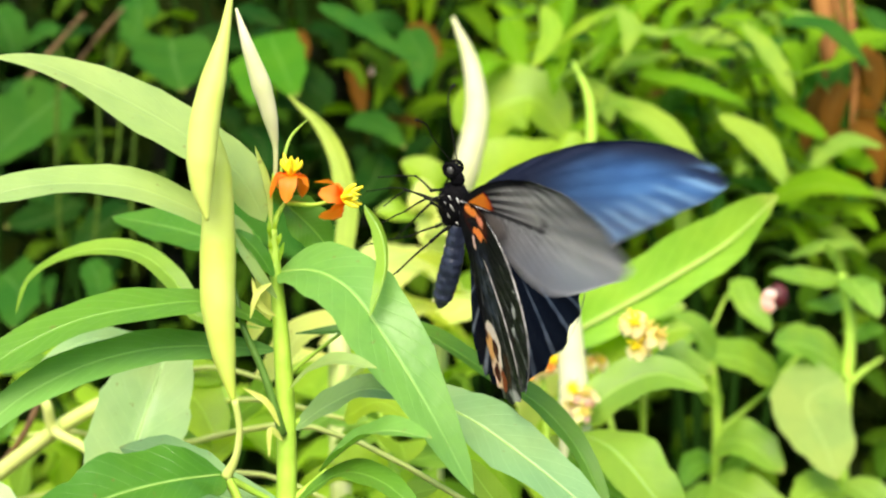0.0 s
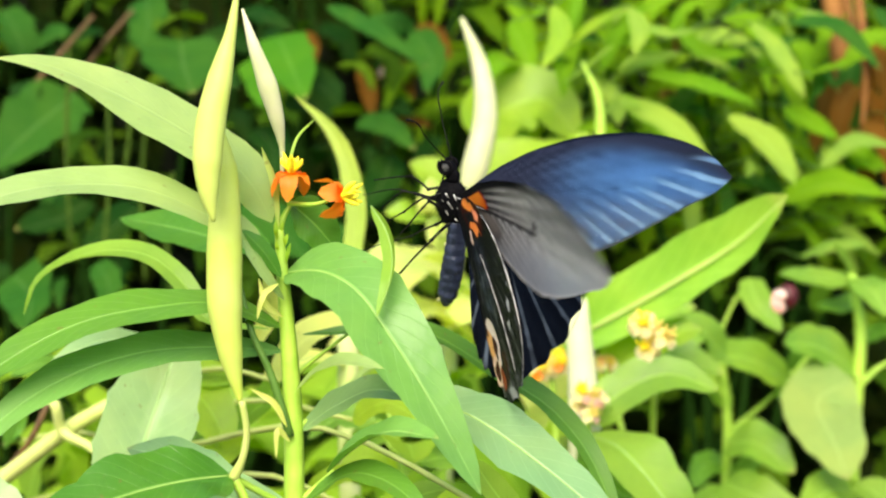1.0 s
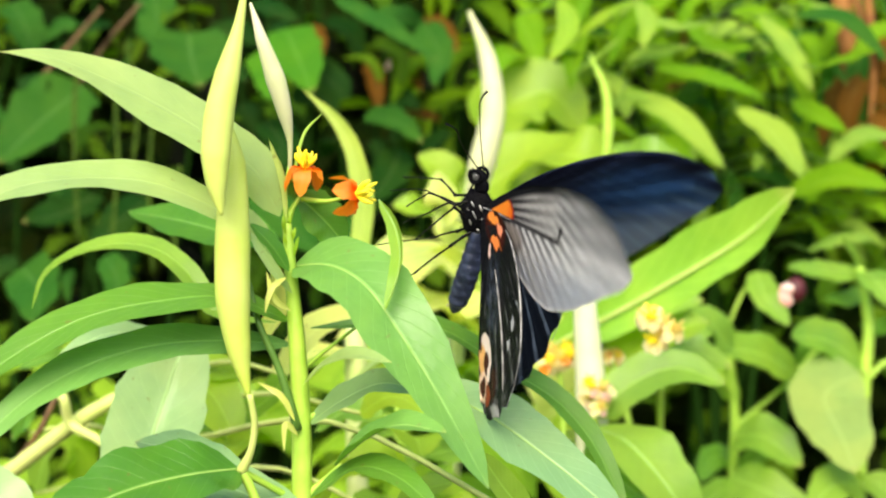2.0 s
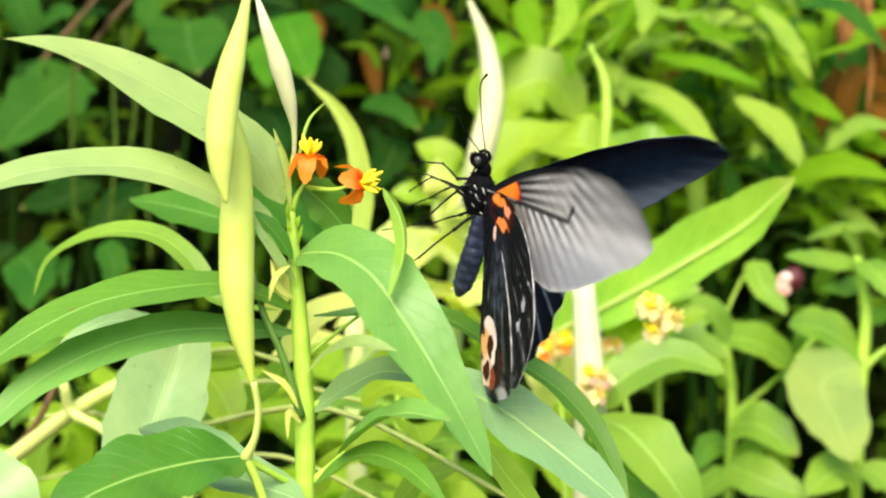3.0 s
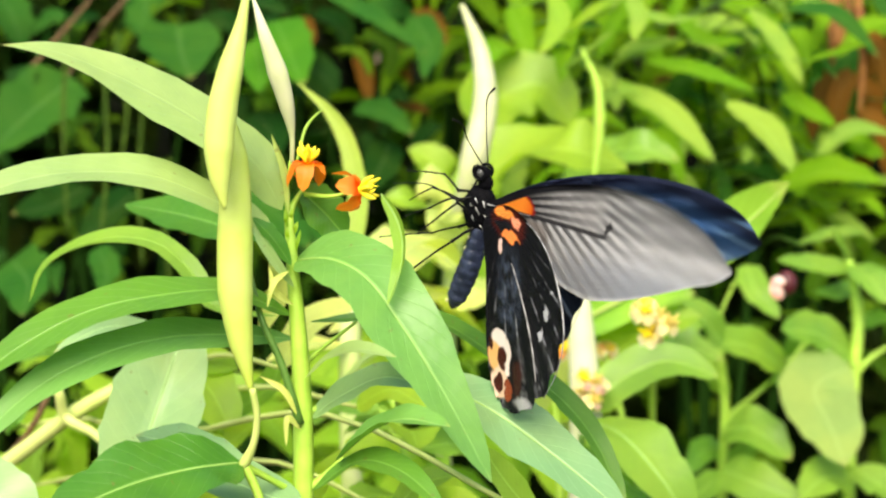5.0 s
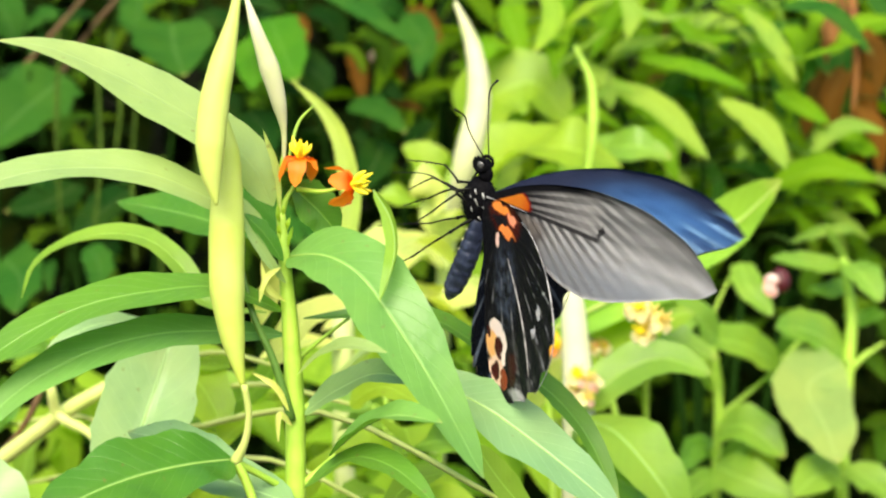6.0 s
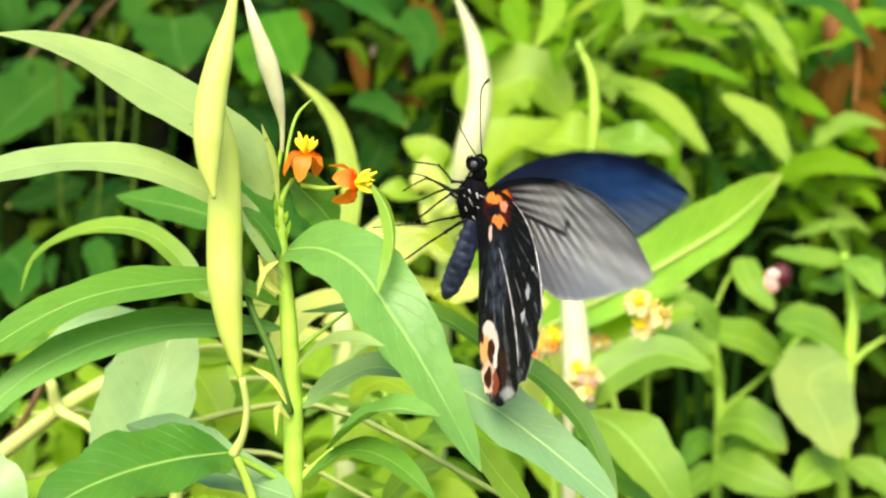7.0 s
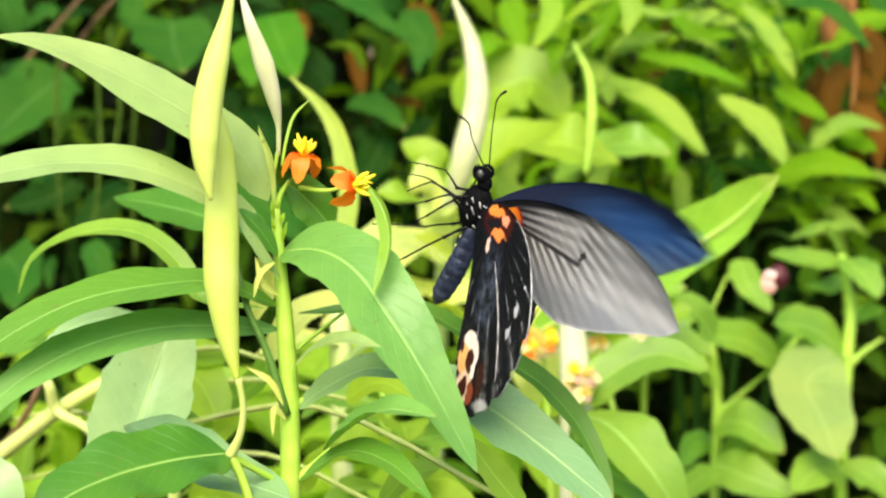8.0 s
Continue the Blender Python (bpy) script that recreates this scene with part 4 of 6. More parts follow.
def undergrowth():
    """Bright blurred leaves of a low plant behind the front milkweed."""
    x, y, _ = (-0.088, 0.16, 0.711)
    p = thing("broadleaf_plant", "low plant with large yellow-green leaves behind the milkweed", "plant", (x, y, 0), "broad-leaved plants")
    rod(p, "stem", [(x, y, -0.02), (x, y, 0.35), (-0.087, 0.16, 0.7614)], [0.004, 0.004, 0.002], STEM_CREAM, 20, 8)
    for i, (way, width, material) in enumerate((
            ([(-0.087, 0.16, 0.7595), (-0.0768, 0.15, 0.7526), (-0.067, 0.14, 0.7368)], 0.0186, LEAF_YELLOW),
            ([(-0.0897, 0.17, 0.7607), (-0.0803, 0.16, 0.7614), (-0.0673, 0.15, 0.7593)], 0.0142, LEAF_YELLOW),
            ([(-0.0897, 0.17, 0.733), (-0.0996, 0.16, 0.742), (-0.1082, 0.15, 0.7317)], 0.0166, LEAF_YELLOW),
            ([(-0.0913, 0.18, 0.7117), (-0.1074, 0.17, 0.7172), (-0.1268, 0.16, 0.7207)], 0.0145, LEAF_MID),
            ([(-0.0854, 0.15, 0.7317), (-0.0716, 0.14, 0.7349), (-0.0574, 0.13, 0.7453)], 0.0114, LEAF_YELLOW),
            ([(-0.0887, 0.17, 0.737), (-0.0589, 0.16, 0.7517), (-0.0502, 0.15, 0.766)], 0.0109, LEAF_LIME),
            ([(-0.053, 0.14, 0.761), (-0.041, 0.13, 0.7755), (-0.024, 0.12, 0.7832)], 0.013, LEAF_CREAM),
            ([(-0.054, 0.1, 0.7744), (-0.0478, 0.09, 0.7867), (-0.0487, 0.08, 0.7985)], 0.0074, LEAF_CREAM),
            ([(0.0238, -0.0, 0.7352), (0.0161, -0.006, 0.7449), (0.01, -0.012, 0.7543)], 0.0079, LEAF_LIME),
            ([(-0.0138, 0.08, 0.7228), (-0.0055, 0.07, 0.7326), (0.0049, 0.06, 0.7372)], 0.0091, LEAF_LIME),
            ([(-0.0401, 0.12, 0.7213), (-0.0323, 0.11, 0.7317), (-0.0213, 0.1, 0.7366)], 0.0099, LEAF_YELLOW),
            ([(-0.0832, 0.1, 0.7744), (-0.0983, 0.09, 0.7769), (-0.1118, 0.08, 0.7697)], 0.0079, LEAF_MINT),
            ([(-0.1721, 0.28, 0.7004), (-0.1648, 0.27, 0.7183), (-0.1542, 0.26, 0.7299)], 0.0166, LEAF_LIME),
            ([(-0.1332, 0.27, 0.7206), (-0.1392, 0.26, 0.7334), (-0.1438, 0.25, 0.7435)], 0.0126, LEAF_YELLOW),
            ([(-0.1705, 0.24, 0.7288), (-0.1633, 0.23, 0.7388), (-0.1627, 0.22, 0.7506)], 0.0134, LEAF_MID),
            ([(-0.1507, 0.26, 0.7541), (-0.1574, 0.25, 0.7594), (-0.1682, 0.24, 0.7556)], 0.0106, LEAF_MID),
            ([(-0.098, 0.22, 0.7312), (-0.0836, 0.21, 0.7451), (-0.0759, 0.2, 0.7585)], 0.0129, LEAF_YELLOW),
            ([(-0.0269, 0.14, 0.748), (-0.0154, 0.13, 0.7545), (-0.0043, 0.12, 0.75)], 0.0125, LEAF_YELLOW))):
        attach(p, way[0], [[(x, y, 0.35), (x, y, 0.70), (-0.087, 0.16, 0.7614)]], STEM_CREAM, 0.0009)
        leaf(p, way, width, material, rib=False, face=(0.1 * math.sin(i * 2.0), -0.8, 0.6), seed=120 + i, form=(0.5, 0.7), n=12, across=6)


undergrowth()


def bent_twigs():
    x, y, _ = (-0.1748, 0.21, 0.7111)
    t = thing("fallen_stem", "thick pale yellow bent plant stem with curling offshoots", "stem", (x, y, 0))
    main = rod(t, "stalk", [(x, y, 0.0), (x, y, 0.3), (-0.1727, 0.21, 0.7111), (-0.1509, 0.2, 0.7272), (-0.1299, 0.19, 0.7418), (-0.1053, 0.19, 0.7551)], [0.003, 0.003, 0.0031, 0.0029, 0.0025], STEM_CREAM, 30)
    rod(main, "tendril", [(-0.1432, 0.19, 0.751), (-0.1352, 0.18, 0.7499), (-0.134, 0.185, 0.7403), (-0.1215, 0.18, 0.7338), (-0.1131, 0.18, 0.7248)], [0.0012, 0.0018, 0.002, 0.0016, 0.0012], STEM_CREAM, 24)
    rod(main, "offshoot", [(-0.16, 0.21, 0.7238), (-0.1489, 0.2, 0.7356), (-0.143, 0.2, 0.7481), (-0.143, 0.21, 0.7578)], [0.001, 0.0013, 0.001], TWIG, 16)


bent_twigs()


# ---- the milkweed in front ----
def front_milkweed():
    x, y, _ = (-0.0323, 0, 0.7406)
    p = thing("milkweed_plant", "flowering milkweed with long lance-shaped leaves and green seed pods", "plant", (x, y, 0), "milkweeds")
    rod(p, "stem", [(x - 0.004, y + 0.01, -0.02), (x, y, 0.3), (-0.0322, 0, 0.7392), (-0.0323, 0, 0.7595), (-0.0333, 0, 0.7785), (-0.0349, 0, 0.7974), (-0.0357, 0, 0.8076)],
        [0.0033, 0.0028, 0.0025, 0.0024, 0.0021, 0.0015, 0.0011], STEM, 40, 12)
    # side shoots
    rod(p, "side_shoot", [(-0.0328, -0.003, 0.7585), (-0.0373, -0.004, 0.7734), (-0.042, -0.004, 0.7841), (-0.0443, -0.002, 0.7934)], [0.0011, 0.0009, 0.0008, 0.0004], STEM_MID, 18)
    rod(p, "side_shoot", [(-0.0357, 0, 0.8076), (-0.0344, 0, 0.811), (-0.0323, 0, 0.8143)], [0.0011, 0.0007, 0.0005], STEM, 10)
    rod(p, "side_shoot", [(-0.0355, 0, 0.8055), (-0.0361, 0, 0.815), (-0.0351, 0, 0.8211)], [0.0008, 0.0005, 0.0005], STEM, 10)
    rod(p, "side_shoot", [(-0.033, 0, 0.7717), (-0.0287, 0.005, 0.7754), (-0.02, 0.01, 0.7821)], [0.0008, 0.0005, 0.0004], STEM, 10)
    rod(p, "side_shoot", [(-0.0319, 0, 0.7602), (-0.0264, 0.002, 0.7631), (-0.0211, 0.005, 0.7658)], [0.0009, 0.0007, 0.0005], STEM, 10)
    rod(p, "side_shoot", [(-0.0319, 0, 0.7417), (-0.0276, 0, 0.7453), (-0.0225, 0, 0.7498)], [0.0011, 0.0009, 0.0007], STEM, 10)
    rod(p, "side_shoot", [(-0.0323, 0, 0.7406), (-0.0393, -0.005, 0.7454), (-0.045, -0.01, 0.7496)], [0.0008, 0.0008, 0.0009], STEM, 10)
    rod(p, "side_shoot", [(-0.045, -0.01, 0.7496), (-0.0427, -0.01, 0.7448), (-0.04, -0.01, 0.7369)], [0.0012, 0.0011, 0.0011], STEM, 10)
    rod(p, "tendril", [(-0.0275, 0.002, 0.8339), (-0.0312, 0.002, 0.8301), (-0.033, 0, 0.8242), (-0.0341, 0, 0.8177)], [0.0001, 0.0004, 0.0004, 0.0004], STEM, 14)
    # leaves
    L = lambda pts, w, m, s, **k: leaf(p, pts, w, m, seed=s, **k)
    L([(-0.0374, 0.0, 0.8093), (-0.0421, -0.003, 0.8189), (-0.051, -0.007, 0.8263), (-0.0637, -0.01, 0.8344), (-0.0769, -0.013, 0.841), (-0.0883, -0.017, 0.8453), (-0.0988, -0.02, 0.8462)], 0.0165, LEAF_PALE, 1, face=(-0.15, -0.65, 0.75), form=(0.7, 1.1), fold=0.15, rib=False, label="long pale leaf arching to a point")
    L([(-0.0378, 0.0, 0.7988), (-0.0447, -0.004, 0.8071), (-0.055, -0.007, 0.8125), (-0.0662, -0.011, 0.8168), (-0.0786, -0.014, 0.8177), (-0.0894, -0.018, 0.8167), (-0.1001, -0.021, 0.8133), (-0.1065, -0.025, 0.8087)], 0.0122, LEAF_PALE, 2, face=(-0.2, -0.65, 0.75), form=(0.55, 0.45), fold=0.2, rib=False)
    L([(-0.0447, 0.06, 0.8025), (-0.0603, 0.083, 0.806), (-0.0792, 0.107, 0.8106), (-0.1013, 0.13, 0.8144)], 0.018, LEAF_DARK, 3, face=(0, -0.75, 0.6), rib=False)
    L([(-0.0436, 0.05, 0.7817), (-0.0619, 0.054, 0.7846), (-0.0689, 0.059, 0.7942), (-0.0782, 0.063, 0.8014), (-0.0901, 0.067, 0.8034), (-0.1039, 0.071, 0.8005), (-0.114, 0.076, 0.7943), (-0.1188, 0.08, 0.7845)], 0.0078, LEAF_LIME, 4, face=(0, -0.6, 0.8), rib=False, label="narrow yellow-green leaf curling over")
    L([(-0.0344, 0, 0.7839), (-0.0495, -0.008, 0.7902), (-0.0627, -0.016, 0.7895), (-0.0782, -0.022, 0.7861), (-0.0911, -0.026, 0.7794), (-0.105, -0.03, 0.769)], 0.0135, LEAF_MID, 5, face=(-0.1, -0.6, 0.8), form=(0.6, 0.55), fold=0.12, rib=False)
    L([(-0.0348, 0.005, 0.7782), (-0.0517, -0.002, 0.7797), (-0.065, -0.01, 0.7791), (-0.0791, -0.018, 0.775), (-0.0904, -0.024, 0.7685), (-0.1037, -0.03, 0.7554)], 0.0106, LEAF_BROAD, 6, face=(-0.1, -0.85, 0.55), form=(0.6, 0.55), fold=0.15, rib=False)
    L([(-0.046, -0.01, 0.7502), (-0.0546, -0.018, 0.7502), (-0.0649, -0.025, 0.7486), (-0.0745, -0.033, 0.7456), (-0.0838, -0.04, 0.7404)], 0.0205, LEAF_DARK, 7, face=(0.05, -0.65, 0.75), form=(0.45, 0.6), fold=0.2, wave=0.06)
    L([(-0.0315, -0.01, 0.7396), (-0.0527, 0.005, 0.7453), (-0.0631, 0.01, 0.7515), (-0.0752, 0.015, 0.7537)], 0.0149, LEAF_SILVER, 8, face=(0.05, -0.6, 0.8), form=(0.5, 0.7), rib=False)
    L([(-0.1151, -0.04, 0.7506), (-0.1035, -0.045, 0.75), (-0.0925, -0.05, 0.7472), (-0.0855, -0.05, 0.7381)], 0.0195, LEAF_MINT, 9, face=(0, -0.6, 0.8), form=(0.5, 0.5), rib=False)
    L([(-0.0341, 0, 0.7972), (-0.0258, -0.006, 0.7977), (-0.0168, -0.014, 0.7936), (-0.0088, -0.02, 0.7835), (0.0008, -0.024, 0.7685), (0.0119, -0.025, 0.7478)], 0.0195, LEAF_BROAD, 10, face=(0.15, -0.75, 0.6), form=(0.55, 0.75), fold=0.22, label="broad drooping leaf with a pale midrib")
    L([(-0.002, 0.012, 0.7672), (0.0118, 0.006, 0.7614), (0.0266, 0.001, 0.7513), (0.0449, -0.005, 0.7367)], 0.0176, LEAF_SILVER, 11, face=(0.1, -0.65, 0.75), form=(0.5, 0.6), fold=0.15, label="broad blue-green leaf with a pale midrib")
    L([(-0.0303, 0.0, 0.7598), (-0.022, -0.004, 0.7657), (-0.0124, -0.008, 0.7699), (-0.0005, -0.012, 0.7674)], 0.0095, LEAF_SILVER, 23, face=(0, -0.6, 0.8), form=(0.5, 0.6), rib=False)
    L([(-0.0234, -0.01, 0.7511), (-0.016, -0.018, 0.7579), (-0.008, -0.027, 0.7622), (0.0026, -0.035, 0.7614)], 0.0088, LEAF_BROAD, 12, face=(0, -0.55, 0.85), form=(0.5, 0.6), fold=0.4)
    L([(-0.0328, 0.03, 0.7811), (-0.0006, 0.035, 0.7812), (0.0174, 0.04, 0.7702), (0.0324, 0.04, 0.7604), (0.0401, 0.035, 0.7513), (0.0484, 0.03, 0.7328)], 0.0081, LEAF_MID, 13, face=(0.2, -0.6, 0.75), form=(0.5, 0.4), fold=0.35, rib=False, label="narrow green leaf folded along its middle")
    L([(-0.0134, -0.004, 0.8129), (-0.0095, -0.01, 0.8067), (-0.008, -0.016, 0.8001), (-0.0089, -0.021, 0.7937), (-0.0112, -0.023, 0.7874)], 0.0041, LEAF_LIME, 14, face=(-0.6, -0.6, 0.3), form=(0.6, 0.6), fold=0.6, rib=True)
    L([(-0.0332, 0.002, 0.814), (-0.0304, 0.004, 0.8116), (-0.0264, 0.006, 0.8076), (-0.0227, 0.008, 0.8029)], 0.0106, LEAF_MID, 15, face=(-0.2, -0.8, 0.5), form=(0.6, 0.6), rib=False)
    L([(-0.0355, -0.002, 0.8082), (-0.0362, -0.003, 0.8176), (-0.0394, -0.004, 0.8272)], 0.0023, LEAF_CREAM, 16, face=(-0.55, -0.6, 0.6), rib=False)
    L([(-0.0346, -0.005, 0.7961), (-0.0389, -0.008, 0.8028), (-0.0433, -0.01, 0.8074)], 0.0046, LEAF_DARK, 17, face=(0.3, -0.8, 0.5), rib=False)
    L([(-0.034, -0.004, 0.7908), (-0.0376, -0.008, 0.7962), (-0.0413, -0.01, 0.8021), (-0.0433, -0.01, 0.8054)], 0.0027, LEAF_PALE, 18, face=(0.3, -0.9, 0.3), rib=False)
    L([(-0.0316, -0.004, 0.7691), (-0.0253, -0.014, 0.7747), (-0.0182, -0.025, 0.7778), (-0.0091, -0.035, 0.7766)], 0.0052, LEAF_PALE, 19, face=(-0.1, -0.7, 0.7), rib=False)
    L([(-0.0466, 0, 0.7479), (-0.0667, 0.05, 0.7402), (-0.0856, 0.075, 0.7383), (-0.0843, 0.083, 0.7471), (-0.0814, 0.09, 0.7589), (-0.0759, 0.095, 0.7774)], 0.0275, LEAF_MINT, 20, face=(0.15, -0.8, 0.55), form=(0.75, 0.4), fold=0.4)
    L([(-0.0299, -0.005, 0.7427), (-0.0174, -0.015, 0.7514), (-0.0081, -0.025, 0.7503), (0.002, -0.035, 0.7431)], 0.0081, LEAF_MID, 22, face=(0, -0.6, 0.8), rib=False)
    # young buds round the top of the stem
    for i, (a, b, w) in enumerate((((-0.0355, -0.004, 0.8048), (-0.036, -0.005, 0.8095), 0.0012), ((-0.0339, -0.005, 0.8031), (-0.033, -0.006, 0.8065), 0.0014), ((-0.035, -0.005, 0.8015), (-0.0356, -0.007, 0.8048), 0.0011), ((-0.0336, -0.004, 0.7995), (-0.0325, -0.004, 0.8044), 0.0012), ((-0.0346, -0.006, 0.8065), (-0.0341, -0.007, 0.8094), 0.0011))):
        L([a, (Vector(a) + Vector(b)) / 2 + Vector((0, -0.0008, 0)), b], w, LEAF_YELLOW, 60 + i, face=(-0.3, -0.8, 0.6), fold=0.2, rib=False, name="bud")
    # withered bracts on the stem
    for i, (a, b, c) in enumerate((((-0.0351, -0.006, 0.7948), (-0.0381, -0.01, 0.7922), (-0.0398, -0.01, 0.7863)), ((-0.0341, -0.006, 0.7868), (-0.0375, -0.009, 0.7896), (-0.0394, -0.01, 0.7962)), ((-0.0332, -0.006, 0.7609), (-0.0363, -0.008, 0.767), (-0.0418, -0.008, 0.7703)), ((-0.0326, -0.005, 0.7574), (-0.0351, -0.007, 0.7603), (-0.0357, -0.007, 0.7537)))):
        L([a, b, c], 0.0015, LEAF_CREAM, 30 + i, face=(0, -1, 0.2), rib=False, name="bract")
    # pods
    rod(p, "seed_pod", [(-0.042, -0.027, 0.8591), (-0.0434, -0.027, 0.8503), (-0.0457, -0.027, 0.8403), (-0.0477, -0.027, 0.8302), (-0.0484, -0.027, 0.8221), (-0.0482, -0.027, 0.8152), (-0.0472, -0.027, 0.8087)],
        [0.0006, 0.0014, 0.003, 0.0036, 0.0035, 0.0024, 0.0004], POD, 44, 20, "long tapering yellow-green seed pod", 0.12)
    pod = rod(p, "seed_pod", [(-0.0477, -0.014, 0.8307), (-0.0464, -0.014, 0.8216), (-0.0464, -0.014, 0.8132), (-0.0465, -0.014, 0.8014), (-0.0464, -0.014, 0.7897), (-0.0451, -0.014, 0.778), (-0.043, -0.014, 0.7673)],
        [0.0008, 0.0029, 0.0038, 0.0044, 0.0043, 0.0029, 0.0005], POD, 48, 20, "long hanging yellow-green seed pod", 0.12)
    rod(pod, "pod_stalk", [(-0.0425, -0.016, 0.768), (-0.0417, -0.014, 0.7611), (-0.0429, -0.012, 0.7543), (-0.0453, -0.01, 0.7496)], [0.0008, 0.0008, 0.0009, 0.0014], STEM_CREAM, 16)
    rod(p, "seed_pod", [(-0.0433, -0.008, 0.8591), (-0.0405, -0.008, 0.8504), (-0.0375, -0.006, 0.8414), (-0.0356, -0.004, 0.8336), (-0.0347, -0.002, 0.8271), (-0.0349, 0, 0.8204)],
        [0.0003, 0.0016, 0.0026, 0.0019, 0.0007, 0.0005], POD_BLUSH, 36, 16, "slender pale seed pod with a pinkish blush", 0.2)
    return p


front_milkweed()


def front_flower(label, at, axis, size, foot, petals, seed):
    """A milkweed flower that sways on its stalk; its mesh is built round its own foot."""
    b = thing("milkweed_flower", label, "flower", foot, "flowers in front")
    at = Vector(at)
    axis = Vector(axis).normalized()
    rod(b, "stalk", [foot, (Vector(foot) + at) / 2 + Vector((0, 0, -0.001)), at - axis * size * 0.15], [0.0007, 0.0005, 0.0004], STEM, 12, 8)
    bloom(b, at, axis, size * 0.96, petals, YELLOW, 5, seed, 0.8, 1.5, 0.5 if seed == 1 else 0.25)
    return b


flower_up = front_flower("orange milkweed flower with a yellow crown, facing up", (-0.0309, -0.004, 0.8205), (0.1, -0.25, 1), 0.0064, (-0.0323, 0, 0.8139), [ORANGE, ORANGE, RED], 1)
flower_side = front_flower("orange and red milkweed flower turned sideways, yellow crown", (-0.0186, -0.004, 0.8139), (1, -0.25, 0.12), 0.0068, (-0.0319, 0, 0.813), [ORANGE, ORANGE, RED], 2)


# ---- the butterfly ----
CM = 0.01


def wing_material(name, kind):
    """Wing scales drawn over the wing's own plan, in centimetres from its root (x outward, y forward)."""
    g = Graph(name)
    x, y = g.uv()

    def fan(cx, cy, count, shift=0.0):
        dx, dy = g.math("SUBTRACT", x, cx), g.math("SUBTRACT", y, cy)
        a = g.math("MULTIPLY", g.math("ARCTAN2", dy, dx), count / (2 * math.pi))
        s = g.math("MULTIPLY", g.math("ABSOLUTE", g.math("SUBTRACT", g.math("FRACT", g.math("ADD", a, 50.0 + shift)), 0.5)), 2.0)
        r = g.math("SQRT", g.math("ADD", g.math("MULTIPLY", dx, dx), g.math("MULTIPLY", dy, dy)))
        return s, r

    def spot(cx, cy, rx, ry, edge=0.25):
        a = g.math("DIVIDE", g.math("SUBTRACT", g.math("ADD", x, wobble), cx), rx)
        b = g.math("DIVIDE", g.math("SUBTRACT", g.math("SUBTRACT", y, wobble), cy), ry)
        d = g.math("SQRT", g.math("ADD", g.math("MULTIPLY", a, a), g.math("MULTIPLY", b, b)))
        return g.math("SUBTRACT", 1.0, g.ramp(d, 1.0 - edge, 1.0))

    grain = g.ramp(g.noise(900.0, 3.0, "UV"), 0.3, 0.7)
    cloud = g.ramp(g.noise(1.2, 3.0, "UV"), 0.3, 0.7)
    wobble = g.math("MULTIPLY", g.math("SUBTRACT", g.noise(3.2, 2.0, "UV"), 0.5), 0.34)
    black = (0.006, 0.006, 0.009)
    if kind == "fore_under":
        s, r = fan(-0.4, 2.26, 93)
        lead = g.math("ADD", 0.2, g.math("MULTIPLY", x, g.math("SUBTRACT", 0.75, g.math("MULTIPLY", x, 0.1))))
        edge = g.ramp(g.math("MULTIPLY", g.math("SUBTRACT", lead, y), g.math("ADD", 1.0, g.math("MULTIPLY", g.ramp(x, 2.2, 4.6), 2.0))), 0.06, 0.28)
        edge = g.math("MAXIMUM", edge, g.math("MULTIPLY", g.ramp(x, 2.4, 4.0), 0.75))
        pale = g.mix(cloud, (0.38, 0.38, 0.39), (0.50, 0.49, 0.50))
        rear = g.ramp(g.math("ADD", y, g.math("MULTIPLY", x, -0.12)), 0.5, -0.8)
        pale = g.mix(g.math("MULTIPLY", rear, 0.95), pale, (0.90, 0.89, 0.90))
        front = g.ramp(g.math("SUBTRACT", y, g.math("MULTIPLY", x, 0.25)), -1.0, 0.3)
        pale = g.mix(g.math("MULTIPLY", front, 0.6), pale, (0.19, 0.19, 0.20))
        between = g.math("MULTIPLY", g.ramp(g.math("ADD", s, wobble), 0.5, 0.2), g.math("ADD", 0.12, g.math("MULTIPLY", g.ramp(x, 4.8, 2.8), 0.88)))
        pale = g.mix(g.math("MULTIPLY", between, g.math("SUBTRACT", 0.9, g.math("MULTIPLY", front, 0.5))), pale, (0.88, 0.87, 0.88))
        below = g.ramp(g.math("SUBTRACT", g.math("ADD", 0.22, g.math("MULTIPLY", x, 0.06)), y), -0.05, 0.12)
        past = g.ramp(x, 2.7, 3.3)
        striped = g.math("MAXIMUM", below, past)
        veins = g.math("MULTIPLY", g.math("MULTIPLY", g.ramp(g.math("ADD", s, wobble), 0.4, 0.72), striped), g.math("ADD", 0.08, g.math("MULTIPLY", g.ramp(x, 4.4, 2.5), 0.84)), True)
        near_cell = g.math("ADD", 0.2, g.math("MULTIPLY", g.ramp(g.math("SUBTRACT", y, g.math("MULTIPLY", x, 0.1)), -1.1, 0.1), 0.62))
        c = g.mix(g.math("MULTIPLY", veins, near_cell), pale, (0.035, 0.035, 0.04))
        # the long cell: grey, with a dark outline and faint folds
        c = g.mix(g.math("MULTIPLY", g.math("SUBTRACT", 1.0, striped), 0.75), c, g.mix(cloud, (0.38, 0.37, 0.37), (0.50, 0.48, 0.48)))
        s2, r2 = fan(-0.6, 0.1, 70, 0.3)
        inside = g.math("SUBTRACT", 1.0, striped)
